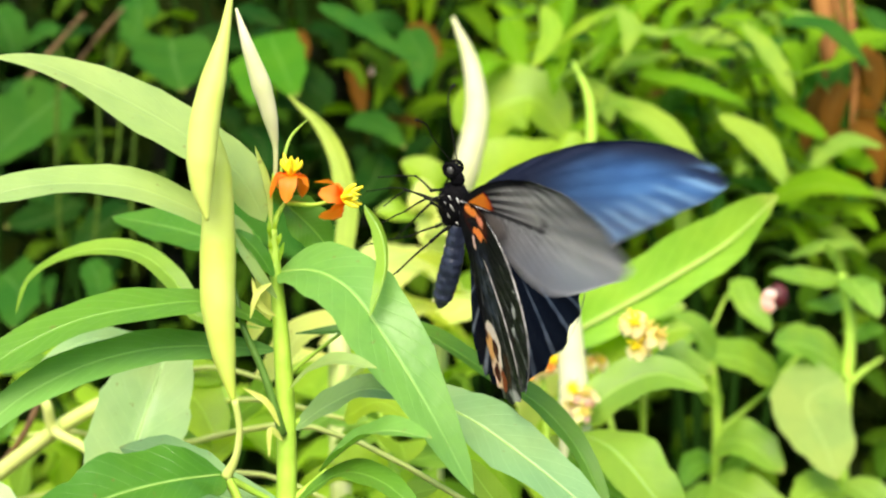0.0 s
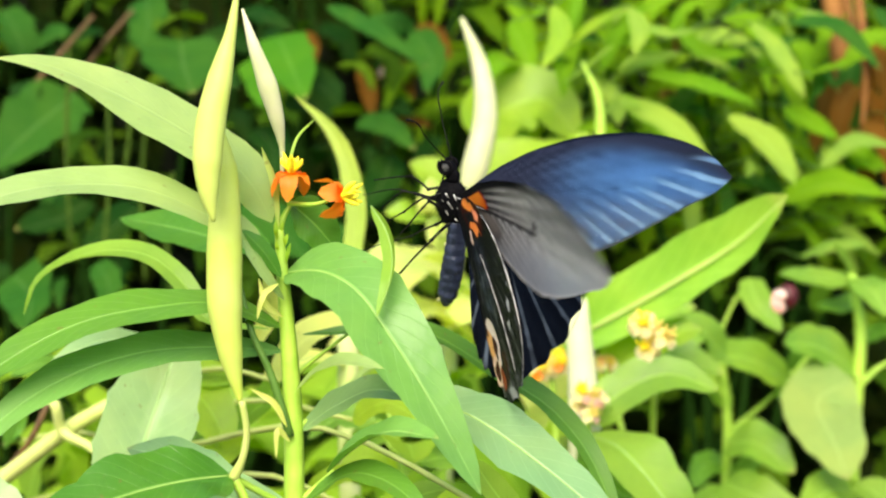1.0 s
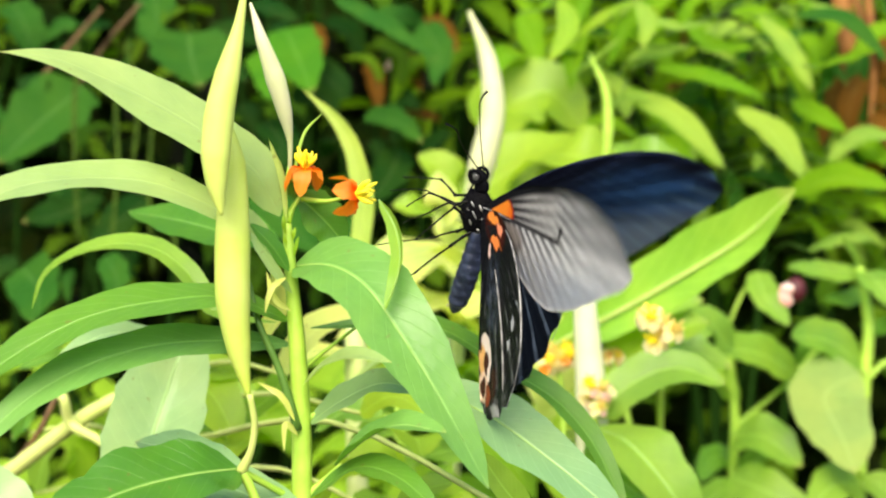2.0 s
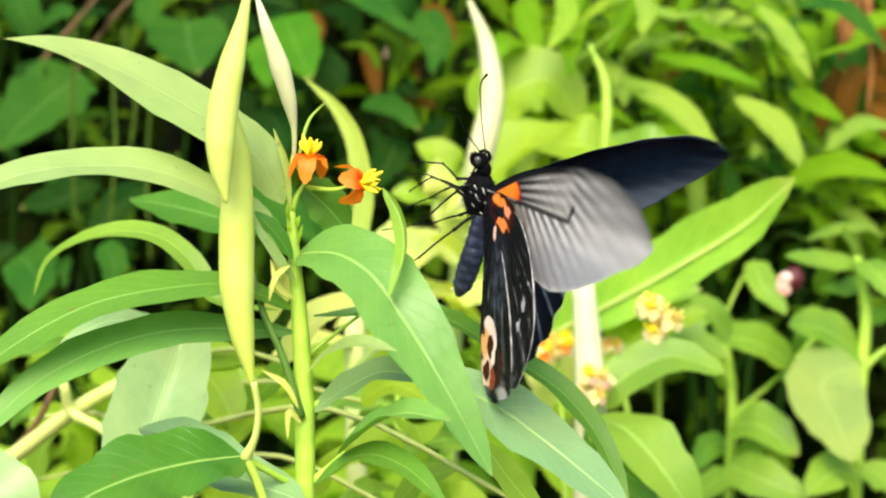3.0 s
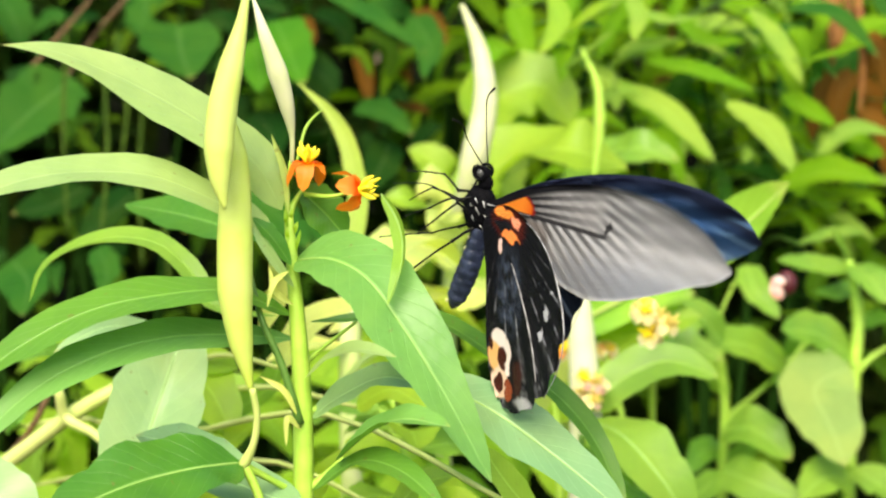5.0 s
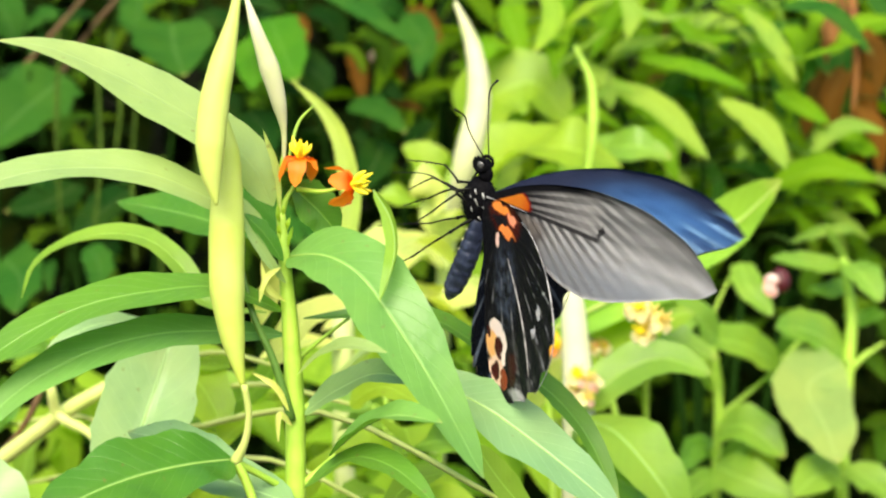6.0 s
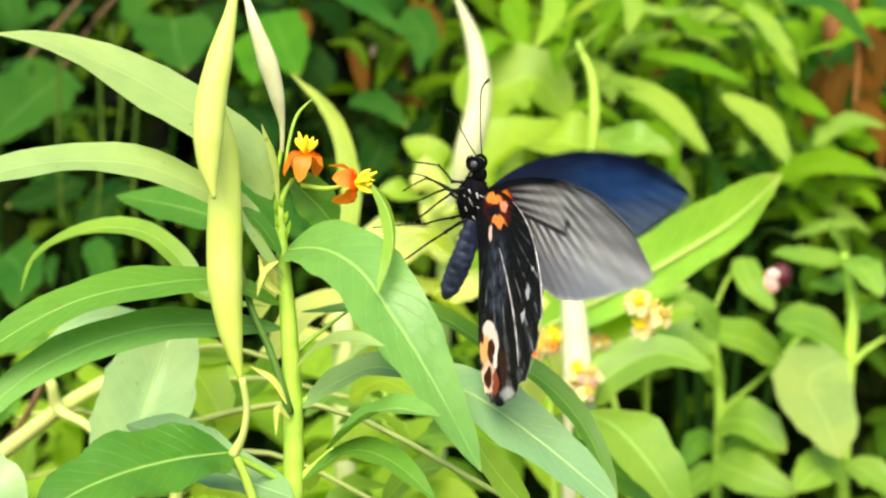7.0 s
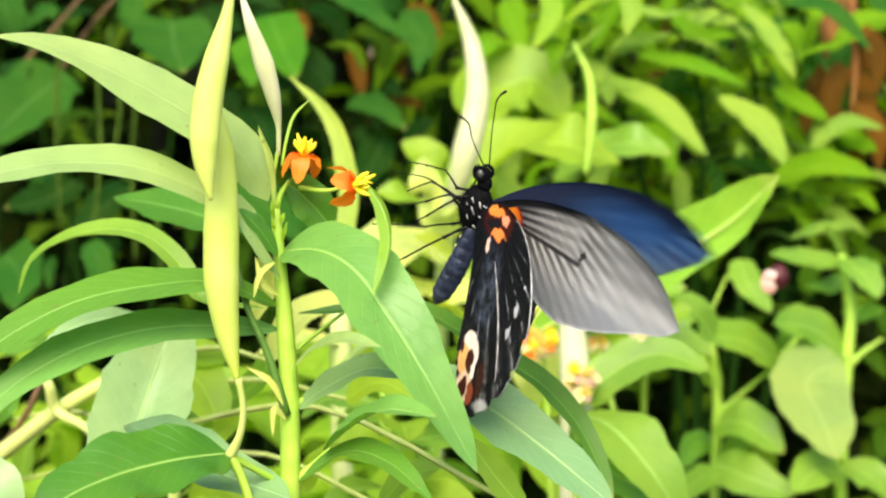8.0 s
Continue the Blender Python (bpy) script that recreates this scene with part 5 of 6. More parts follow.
        c = g.mix(g.math("MULTIPLY", g.math("MULTIPLY", g.ramp(g.math("ADD", s2, wobble), 0.3, 0.7), inside), g.math("ADD", 0.32, g.math("MULTIPLY", g.ramp(x, 3.0, 1.2), 0.65))), c, (0.02, 0.02, 0.024))
        rim = g.math("SUBTRACT", 1.0, g.ramp(g.math("ABSOLUTE", g.math("SUBTRACT", g.math("ADD", 0.2, g.math("MULTIPLY", x, 0.06)), y)), 0.035, 0.085))
        rim = g.math("MULTIPLY", rim, g.ramp(x, 3.25, 3.1))
        c = g.mix(g.math("MULTIPLY", rim, 0.9), c, black)
        c = g.mix(g.math("SUBTRACT", 1.0, g.math("MULTIPLY", g.ramp(x, 0.7, 1.9), edge)), c, black)
        # plain grey by the rear edge, the dark end of the cell, the orange-red wedge at the root
        rear_edge = g.math("MULTIPLY", spot(1.25, -0.15, 0.62, 0.52, 0.5), g.ramp(g.math("SUBTRACT", g.math("ADD", 0.16, g.math("MULTIPLY", x, 0.05)), y), 0.0, 0.1))
        c = g.mix(g.math("MULTIPLY", rear_edge, 0.85), c, g.mix(cloud, (0.16, 0.145, 0.15), (0.34, 0.30, 0.28)))
        c = g.mix(g.math("MULTIPLY", spot(3.20, 0.62, 0.09, 0.28, 0.4), 0.85), c, black)
        above = g.math("SUBTRACT", y, g.math("ADD", 0.23, g.math("MULTIPLY", x, 0.04)))
        slope = g.math("SUBTRACT", g.math("ADD", 0.03, g.math("MULTIPLY", x, 0.70)), y)
        uneven = g.math("ADD", x, g.math("MULTIPLY", wobble, 0.4))
        body_of = g.math("MULTIPLY", g.ramp(above, 0.0, 0.04), g.ramp(slope, 0.0, 0.05))
        wedge = g.math("MULTIPLY", g.math("MULTIPLY", body_of, spot(0.70, 0.34, 0.58, 0.42, 0.12)), g.ramp(uneven, 1.24, 1.17))
        halo = g.math("MULTIPLY", body_of, g.math("MULTIPLY", g.ramp(uneven, 1.36, 1.2), spot(0.72, 0.34, 0.64, 0.46, 0.15)))
        c = g.mix(halo, c, (0.30, 0.012, 0.006))
        c = g.mix(wedge, c, g.mix(g.ramp(x, 0.9, 1.25), (0.92, 0.27, 0.03), (0.80, 0.13, 0.012)))
        g.set(Base_Color=c, Roughness=0.6)
        g.put(g.bsdf.inputs["Specular IOR Level"], 0.12)
        g.bump(g.math("ADD", g.math("MULTIPLY", veins, 1.0), g.math("MULTIPLY", grain, 0.2)), 0.5, 0.0005)
    elif kind in ("fore_over", "hind_over"):
        if kind == "fore_over":
            s, r = fan(-0.4, 2.26, 93)
            rear = g.math("MAXIMUM", g.math("SUBTRACT", g.math("MULTIPLY", x, 0.63), 3.06), g.math("SUBTRACT", -0.25, g.math("MULTIPLY", x, 0.4)))
            far = g.math("MULTIPLY", g.ramp(g.math("SUBTRACT", y, rear), 1.0, 0.25), g.ramp(x, 1.0, 2.2))
            ground_tone = g.mix(g.math("MULTIPLY", g.ramp(x, 1.4, 4.4), g.ramp(g.math("SUBTRACT", g.math("ADD", 0.2, g.math("MULTIPLY", x, g.math("SUBTRACT", 0.75, g.math("MULTIPLY", x, 0.1)))), y), 0.0, 0.7)), (0.005, 0.006, 0.014), g.mix(cloud, (0.011, 0.038, 0.105), (0.02, 0.062, 0.15)))
            c = g.mix(g.math("MULTIPLY", g.ramp(g.math("ADD", s, wobble), 0.45, 0.15), far), ground_tone, (0.065, 0.13, 0.22))
        else:
            s, r = fan(0.9, -0.4, 34)
            far = g.ramp(r, 0.8, 2.4)
            c = g.mix(g.math("MULTIPLY", g.ramp(g.math("ADD", s, wobble), 0.72, 0.95), g.math("MULTIPLY", far, g.math("ADD", 0.3, cloud))), (0.004, 0.005, 0.009), (0.16, 0.20, 0.27))
        g.set(Base_Color=c, Roughness=0.29, Metallic=0.85 if kind == "fore_over" else 0.5)
        g.put(g.bsdf.inputs["Specular IOR Level"], 0.5)
        g.put(g.bsdf.inputs["Specular Tint"], (0.35, 0.55, 1.0, 1.0))
        g.bump(g.math("ADD", g.math("MULTIPLY", s, 0.8), g.math("MULTIPLY", grain, 0.2)), 0.35, 0.0004)
    else:
        s, r = fan(0.85, 0.3, 34, 0.2)
        broken = g.ramp(g.noise(2.6, 2.0, "UV"), 0.42, 0.62)
        thin = g.ramp(g.math("ADD", s, wobble), 0.78, 0.98)
        line = g.math("MULTIPLY", g.math("MULTIPLY", thin, g.ramp(r, 1.0, 2.6)), broken)
        # a dusting of blue-grey scales near the body, dull grey between the veins towards the rim
        band = g.math("MULTIPLY", spot(1.1, -1.5, 0.7, 1.5, 0.7), 0.8)
        c = g.mix(g.math("MULTIPLY", band, g.ramp(g.noise(4.0, 3.0, "UV"), 0.3, 0.7)), (0.004, 0.004, 0.006), (0.055, 0.07, 0.11))
        rim_dust = g.math("MULTIPLY", g.ramp(g.noise(3.0, 4.0, "UV"), 0.42, 0.7), g.math("MULTIPLY", g.ramp(r, 2.4, 4.0), g.ramp(s, 0.2, 0.8)))
        c = g.mix(g.math("MULTIPLY", rim_dust, 0.7), c, (0.17, 0.17, 0.18))
        c = g.mix(g.math("MULTIPLY", line, 0.7), c, (0.30, 0.30, 0.34))
        g.put(g.bsdf.inputs["Specular IOR Level"], 0.1)
        # loose white scale marks
        for at_x, at_y, rx, ry in ((2.78, -1.0, 0.11, 0.08), (2.58, -1.55, 0.10, 0.2), (2.45, -2.15, 0.08, 0.28)):
            c = g.mix(spot(at_x, at_y, rx, ry, 0.5), c, (0.42, 0.42, 0.46))
        c = g.mix(spot(1.62, -3.5, 0.26, 0.62, 0.5), c, (0.035, 0.010, 0.008))
        c = g.mix(spot(0.80, -2.80, 0.34, 0.32), c, (0.82, 0.68, 0.64))
        c = g.mix(spot(0.62, -3.25, 0.36, 0.40), c, (0.80, 0.42, 0.16))
        c = g.mix(spot(1.15, -3.15, 0.16, 0.50), c, (0.80, 0.66, 0.62))
        c = g.mix(spot(0.90, -3.85, 0.42, 0.46), c, (0.82, 0.55, 0.42))
        c = g.mix(spot(0.92, -3.20, 0.20, 0.34), c, (0.05, 0.008, 0.006))
        c = g.mix(spot(0.42, -2.98, 0.12, 0.16), c, (0.05, 0.008, 0.006))
        c = g.mix(spot(0.86, -3.86, 0.22, 0.30), c, (0.05, 0.008, 0.006))
        c = g.mix(spot(1.25, -3.95, 0.18, 0.32), c, (0.24, 0.05, 0.02))
        c = g.mix(g.math("MULTIPLY", spot(2.0, -4.1, 0.6, 0.26, 0.6), 0.8), c, (0.42, 0.42, 0.43))
        # the orange-red squiggle at the root
        c = g.mix(spot(1.0, 0.20, 0.80, 0.50, 0.35), c, (0.05, 0.006, 0.004))
        c = g.mix(spot(0.80, 0.10, 0.40, 0.16, 0.3), c, black)
        c = g.mix(spot(0.78, 0.40, 0.46, 0.15, 0.3), c, (0.92, 0.26, 0.05))
        c = g.mix(spot(1.28, 0.28, 0.20, 0.16, 0.3), c, (0.88, 0.28, 0.16))
        c = g.mix(spot(1.05, -0.10, 0.38, 0.17, 0.3), c, (0.90, 0.24, 0.06))
        c = g.mix(spot(0.72, -0.42, 0.12, 0.24, 0.4), c, (0.80, 0.52, 0.46))
        g.set(Base_Color=c, Roughness=0.5)
        g.bump(g.math("ADD", g.math("MULTIPLY", s, 0.8), g.math("MULTIPLY", grain, 0.2)), 0.5, 0.0005)
    if kind.startswith("fore"):
        # thin scales let some light through, most of it near the rear edge
        thin_part = g.ramp(g.math("SUBTRACT", y, g.math("MULTIPLY", x, 0.12)), 0.2, -1.1)
        base, more = (0.35, 0.4) if kind == "fore_under" else (0.06, 0.39)
        t = g.node("BsdfTranslucent", Color=c if kind == "fore_under" else (0.62, 0.62, 0.66, 1.0))
        blend = g.node("MixShader", Fac=g.math("ADD", base, g.math("MULTIPLY", thin_part, more)))
        g.put(blend.inputs[1], g.bsdf.outputs[0])
        g.put(blend.inputs[2], t.outputs[0])
        g.put(g.out.inputs["Surface"], blend.outputs[0])
    return g.mat


FORE_OVER, FORE_UNDER = wing_material("forewing_upper_scales", "fore_over"), wing_material("forewing_lower_scales", "fore_under")
HIND_OVER, HIND_UNDER = wing_material("hindwing_upper_scales", "hind_over"), wing_material("hindwing_lower_scales", "hind_under")
BODY = plain_material("black_body", (0.002, 0.002, 0.003), (0.005, 0.005, 0.006), 600.0, 0.6, 0.6, 0.03)
BODY_BLUE = plain_material("abdomen_blue_black", (0.003, 0.004, 0.010), (0.030, 0.040, 0.080), 300.0, 0.32, 0.8, 0.35)
CHITIN = plain_material("black_chitin", (0.004, 0.004, 0.003), (0.008, 0.008, 0.007), 400.0, 0.4, 0.2, 0.1)
VEIN = plain_material("vein_grey", (0.46, 0.45, 0.46), (0.10, 0.10, 0.11), 350.0, 0.6, 0.3, 0.2)
EYE = plain_material("eye_grey", (0.14, 0.14, 0.14), (0.03, 0.03, 0.035), 900.0, 0.12, 0.1, 0.8)
CREAM_DOTS = plain_material("cream_scales", (0.62, 0.62, 0.30), (0.45, 0.46, 0.2), 400.0, 0.6, 0.2)
DOTS = plain_material("white_scales", (0.72, 0.72, 0.70), (0.16, 0.16, 0.16), 700.0, 0.6, 0.2)


def bulge(x, y, rise):
    return rise * math.sin(min(1, math.hypot(x, y) / 6.5) * math.pi)


def wing_vein(parent, way, side, rise, radii, label):
    """A raised vein under a wing, along points in the wing's plan (cm)."""
    bm = bmesh.new()
    line = curve([(x, y, 0) for x, y in way], 30)
    tube(bm, [Vector((side * p.x, p.y, bulge(p.x, p.y, rise) - 0.025)) * CM for p in line], radii, 60, 6)
    part("wing_vein", bm, VEIN, parent, label, True)


def wing_mesh(lead, trail, side, rise, ripples, scallop=0.0, n=44, m=22):
    """A wing between its leading and trailing edge (both from root to tip, in cm): an upper and a lower sheet that meet at the rim."""
    bm = bmesh.new()
    layer = bm.loops.layers.uv.verify()
    a = curve([(x, y, 0) for x, y in lead], n)
    b = curve([(x, y, 0) for x, y in trail], n)
    sheets = []
    for up in (1, -1):
        rows = []
        for i in range(n + 1):
            row = []
            for j in range(m + 1):
                v = j / m
                p = a[i].lerp(b[i], v)
                s = i / n
                if scallop and s > 0.45:
                    p *= 1 - scallop * (0.5 + 0.5 * math.cos(s * 62)) * (abs(v - 0.5) * 2) ** 3
                ang = math.atan2(p.y, p.x)
                r = p.length
                z = bulge(p.x, p.y, rise) + 0.014 * math.sin(ang * ripples) * min(1, r / 3) + up * 0.007
                row.append((bm.verts.new((side * p.x * CM, p.y * CM, z * CM)), (p.x, p.y)))
            rows.append(row)
        sheets.append(rows)
    for k, rows in enumerate(sheets):
        for i in range(n):
            for j in range(m):
                q = [rows[i][j], rows[i + 1][j], rows[i + 1][j + 1], rows[i][j + 1]]
                if (k == 0) == (side > 0):
                    q = q[::-1]
                try:
                    f = bm.faces.new([v for v, _ in q])
                except ValueError:
                    continue
                f.material_index = k
                for loop, (_, uv) in zip(f.loops, q):
                    loop[layer].uv = uv
    over, under = sheets
    rim = [(i, 0) for i in range(n + 1)] + [(i, m) for i in range(n, -1, -1)]
    for (i, j), (k, l) in zip(rim, rim[1:]):
        q = [over[i][j], over[k][l], under[k][l], under[i][j]]
        f = bm.faces.new([v for v, _ in q])
        f.material_index = 1
        for loop, (_, uv) in zip(f.loops, q):
            loop[layer].uv = uv
    return bm


FORE_LEAD = [(0, 0.2), (0.9, 0.85), (1.85, 1.3), (3.0, 1.63), (4.0, 1.74), (5.0, 1.66), (5.85, 1.33), (6.42, 0.82)]
FORE_TRAIL = [(0, 0.0), (0.4, 0.04), (0.8, -0.06), (1.12, -0.38), (1.55, -0.84), (2.2, -1.2), (2.8, -1.32), (3.6, -1.08), (4.5, -0.58), (5.4, 0.02), (6.1, 0.46), (6.42, 0.82)]
HIND_LEAD = [(0, 0.3), (0.9, 0.6), (1.9, 0.33), (2.55, -0.12), (3.1, -0.95), (3.36, -1.9), (3.2, -2.75), (2.75, -3.6), (2.1, -4.15), (1.6, -4.42)]
HIND_TRAIL = [(0, -0.3), (0.1, -1.15), (0.15, -2.3), (0.25, -3.25), (0.42, -3.8), (0.7, -4.2), (1.05, -4.45), (1.6, -4.42)]


def butterfly():
    """Head forward along +y, back up along +z; the thorax is its origin."""
    b = thing("butterfly", "large black swallowtail butterfly with blue sheen, hovering beside milkweed flowers", "butterfly", (0, 0, 0))
    # thorax with a coat of short hairs
    bm = bmesh.new()
    ball(bm, (0, 0.22 * CM, -0.07 * CM), (0.29 * CM, 0.62 * CM, 0.42 * CM), None, 20, 14)
    r = random.Random(4)
    for v in bm.verts:
        v.co += Vector((r.uniform(-1, 1), r.uniform(-1, 1), r.uniform(-1, 1))) * 0.00012
    hairs = []
    for v in list(bm.verts):
        for _ in range(3):
            out = (v.co - Vector((0, 0.002, 0))).normalized()
            tip = v.co + out * r.uniform(0.0005, 0.0012) + Vector((r.uniform(-1, 1), r.uniform(-1.5, 0.2), r.uniform(-1, 1))) * 0.0005
            q = out.cross(Vector((r.uniform(-1, 1), r.uniform(-1, 1), r.uniform(-1, 1)))).normalized() * 0.00006
            hairs.append((v.co + q, v.co - q, tip))
    for t in hairs:
        bm.faces.new([bm.verts.new(c) for c in t])
    thorax = part("thorax", bm, BODY, b, "black furry thorax", True)
    # pale stripes of scales on both flanks
    for s in (-1, 1):
        for y, z, tilt, length in ((0.42, 0.13, -25, 0.13), (0.24, -0.01, -35, 0.16), (0.04, -0.12, -30, 0.12), (0.12, 0.2, -60, 0.12), (0.3, -0.16, -40, 0.15), (0.1, -0.22, -35, 0.14), (-0.14, 0.08, -50, 0.11), (0.48, -0.08, -35, 0.10)):
            bm = bmesh.new()
            k = math.sqrt(max(0.05, 1 - ((y - 0.25) / 0.6) ** 2 - (z / 0.35) ** 2))
            ball(bm, (s * 0.295 * k * CM, y * CM, z * CM), (0.02 * CM, length * 0.75 * CM, 0.017 * CM), Matrix.Rotation(radians(tilt), 4, "X"), 8, 6)
            part("pale_stripe", bm, DOTS, thorax, "stripe of white scales", True)
    # abdomen in rings
    bm = bmesh.new()
    n = 48
    pts = [(0, -0.2, 0.0), (0, -1.05, -0.13), (0, -1.74, -0.31), (0, -2.42, -0.52)]
    radii = []
    for i in range(n + 1):
        t = i / n
        w = 0.20 + 0.085 * math.sin(math.pi * min(1, t * 0.95)) - 0.14 * max(0, t - 0.86) / 0.14
        radii.append(max(0.03, w - 0.02 * (0.5 + 0.5 * math.cos(t * 2 * math.pi * 9)) ** 3) * CM)
    tube(bm, [Vector(q) * CM for q in pts], radii, n, 18)
    abdomen = part("abdomen", bm, BODY_BLUE, b, "segmented blue-black abdomen", True)
    belly = curve(pts, 9)
    for s in (-1, 1):
        bm = bmesh.new()
        for k in range(1, 9):
            ball(bm, (belly[k] + Vector((s * 0.12, -0.03, -0.235 + 0.012 * (k - 4) ** 2 * 0.3))) * CM, (0.0003, 0.0006, 0.0003), None, 7, 5)
        part("spot_row", bm, CREAM_DOTS, abdomen, "row of cream spots along the belly", True)
    # head: round eyes set in black rims, and two short feelers
    bm = bmesh.new()
    ball(bm, (0, 1.08 * CM, -0.06 * CM), (0.17 * CM, 0.2 * CM, 0.17 * CM), None, 16, 12)
    ball(bm, (0, 0.88 * CM, 0.0), (0.16 * CM, 0.22 * CM, 0.19 * CM), None, 14, 10)
    head = part("head", bm, BODY, b, "", True)
    for s in (-1, 1):
        bm = bmesh.new()
        ball(bm, (s * 0.13 * CM, 1.14 * CM, -0.1 * CM), (0.09 * CM, 0.115 * CM, 0.115 * CM), None, 16, 12)
        part("eye", bm, EYE, head, "shiny grey eye", True)
        bm = bmesh.new()
        ring = [(s * 0.2, 1.14 + 0.15 * math.cos(a), -0.1 + 0.15 * math.sin(a)) for a in [k * math.pi / 8 for k in range(17)]]
        tube(bm, [Vector(q) * CM for q in ring], [0.00042, 0.00042], 48, 8)
        part("eye_rim", bm, BODY, head, "black rim round the eye", True)
        bm = bmesh.new()
        tube(bm, [Vector(q) * CM for q in ((s * 0.07, 1.0, -0.2), (s * 0.09, 1.14, -0.31), (s * 0.08, 1.28, -0.3))], [0.0005, 0.00045, 0.0002], 10, 7)
        part("palp", bm, BODY, head, "", True)
        bm = bmesh.new()
        way = ((0.07, 1.22, 0.0), (0.16, 1.7, -0.14), (0.3, 2.35, -0.3), (0.46, 2.95, -0.36), (0.56, 3.08, -0.28)) if s > 0 else ((-0.07, 1.22, 0.0), (-0.35, 1.58, -0.16), (-0.8, 2.05, -0.26), (-1.3, 2.5, -0.27), (-1.46, 2.58, -0.38))
        tube(bm, [Vector(q) * CM for q in way], [0.00018, 0.00015, 0.00015, 0.00022, 0.00036], 24, 6)
        part("antenna", bm, CHITIN, b, "thin clubbed antenna", True)
    bm = bmesh.new()
    tube(bm, [Vector(q) * CM for q in ((0, 0.98, -0.2), (0, 0.64, -0.35), (0, 0.3, -0.64), (-0.02, 0.38, -0.9), (-0.02, 0.53, -1.4), (-0.02, 0.38, -2.45))], [0.0003, 0.00028, 0.00024, 0.0002, 0.00016, 0.00012], 40, 6)
    part("proboscis", bm, CHITIN, b, "long thin feeding tongue, bent at the middle", True)
    # legs: thigh, shin and foot, drawn up to the knees and trailing
    for thigh, knee, ankle, toe in (((-0.12, 0.51, -0.16), (-0.35, 0.44, -0.47), (-0.4, 0.6, -1.19), (-0.4, 0.3, -1.59)),
                                    ((-0.15, 0.04, -0.2), (-0.4, 0.36, -0.5), (-0.5, -0.23, -1.07), (-0.5, -0.48, -1.32)),
                                    ((-0.15, -0.21, -0.08), (-0.4, -0.61, -0.53), (-0.5, -1.44, -1.4), (-0.5, -2.05, -2.16)),
                                    ((0.12, 0.55, -0.22), (0.3, 0.47, -0.82), (0.4, 0.77, -1.28), (0.4, 0.69, -1.99)),
                                    ((0.15, 0.15, -0.27), (0.35, 0.25, -0.97), (0.45, -0.17, -1.62), (0.5, -0.43, -2.09)),
                                    ((0.15, -0.21, -0.22), (0.35, -0.44, -0.72), (0.45, -0.79, -1.48), (0.5, -1.1, -2.5))):
        ankle, toe = Vector(ankle), Vector(toe)
        toe = ankle + (toe - ankle) * 1.45
        leg = None
        for k, (a, c, w) in enumerate(((thigh, knee, 0.00046), (knee, ankle, 0.00029), (ankle, toe, 0.00019))):
            bm = bmesh.new()
            a, c = Vector(a) * CM, Vector(c) * CM
            tube(bm, [a, (a + c) / 2 + Vector((0, 0.0002, 0)), c], [w * 0.9, w, w * 0.75, w * 0.9], 8, 7)
            ball(bm, c, (w * 1.15, w * 1.15, w * 1.15), None, 8, 6)
            if k == 2:
                for q in (0.25, 0.5, 0.75):
                    ball(bm, a.lerp(c, q), (w * 1.2, w * 1.2, w * 1.2), None, 6, 5)
            if leg is None:
                leg = part("leg", bm, CHITIN, b, "", True)
            else:
                part(("shin", "foot")[k - 1], bm, CHITIN, leg, "", True)
    made = {}
    for s, word in ((1, "right"), (-1, "left")):
        made["fore", s] = part(word + "_forewing", wing_mesh(FORE_LEAD, FORE_TRAIL, s, 0.22, 52), (FORE_OVER, FORE_UNDER), b, "black forewing, blue above, grey with dark veins below", True)
        made["hind", s] = part(word + "_hindwing", wing_mesh(HIND_LEAD, HIND_TRAIL, s, 0.12, 46, 0.05), (HIND_OVER, HIND_UNDER), b, "black scalloped hindwing with pink and orange marks below", True)
        wing_vein(made["fore", s], [(0.05, 0.2), (0.4, 0.23), (0.8, 0.25), (1.2, 0.27)], s, 0.22, [0.00014, 0.00016, 0.00012, 0.00005], "pale vein at the wing's root")
        wing_vein(made["hind", s], [(1.7, 0.40), (1.9, 0.33), (2.55, -0.12), (3.1, -0.95), (3.36, -1.9), (3.2, -2.75), (2.75, -3.6)], s, 0.12, [0.00005, 0.00012, 0.00016, 0.0002, 0.00016, 0.00012, 0.00006], "pale grey front edge")
        wing_vein(made["hind", s], [(1.2, -0.72), (1.55, -1.3), (1.9, -1.95), (2.2, -2.65), (2.4, -3.3)], s, 0.12, [0.00008, 0.00016, 0.0002, 0.0002, 0.00008], "pale grey vein")
    return b, made


insect, wings = butterfly()


# ---- what moves ----
def wing_pose(side, root, lift, sweep, twist):
    return (Matrix.Translation((side * root[0] * CM, root[1] * CM, root[2] * CM)) @ Matrix.Rotation(radians(-side * lift), 4, "Y")
            @ Matrix.Rotation(radians(side * sweep), 4, "Z") @ Matrix.Rotation(radians(-twist), 4, "X"))


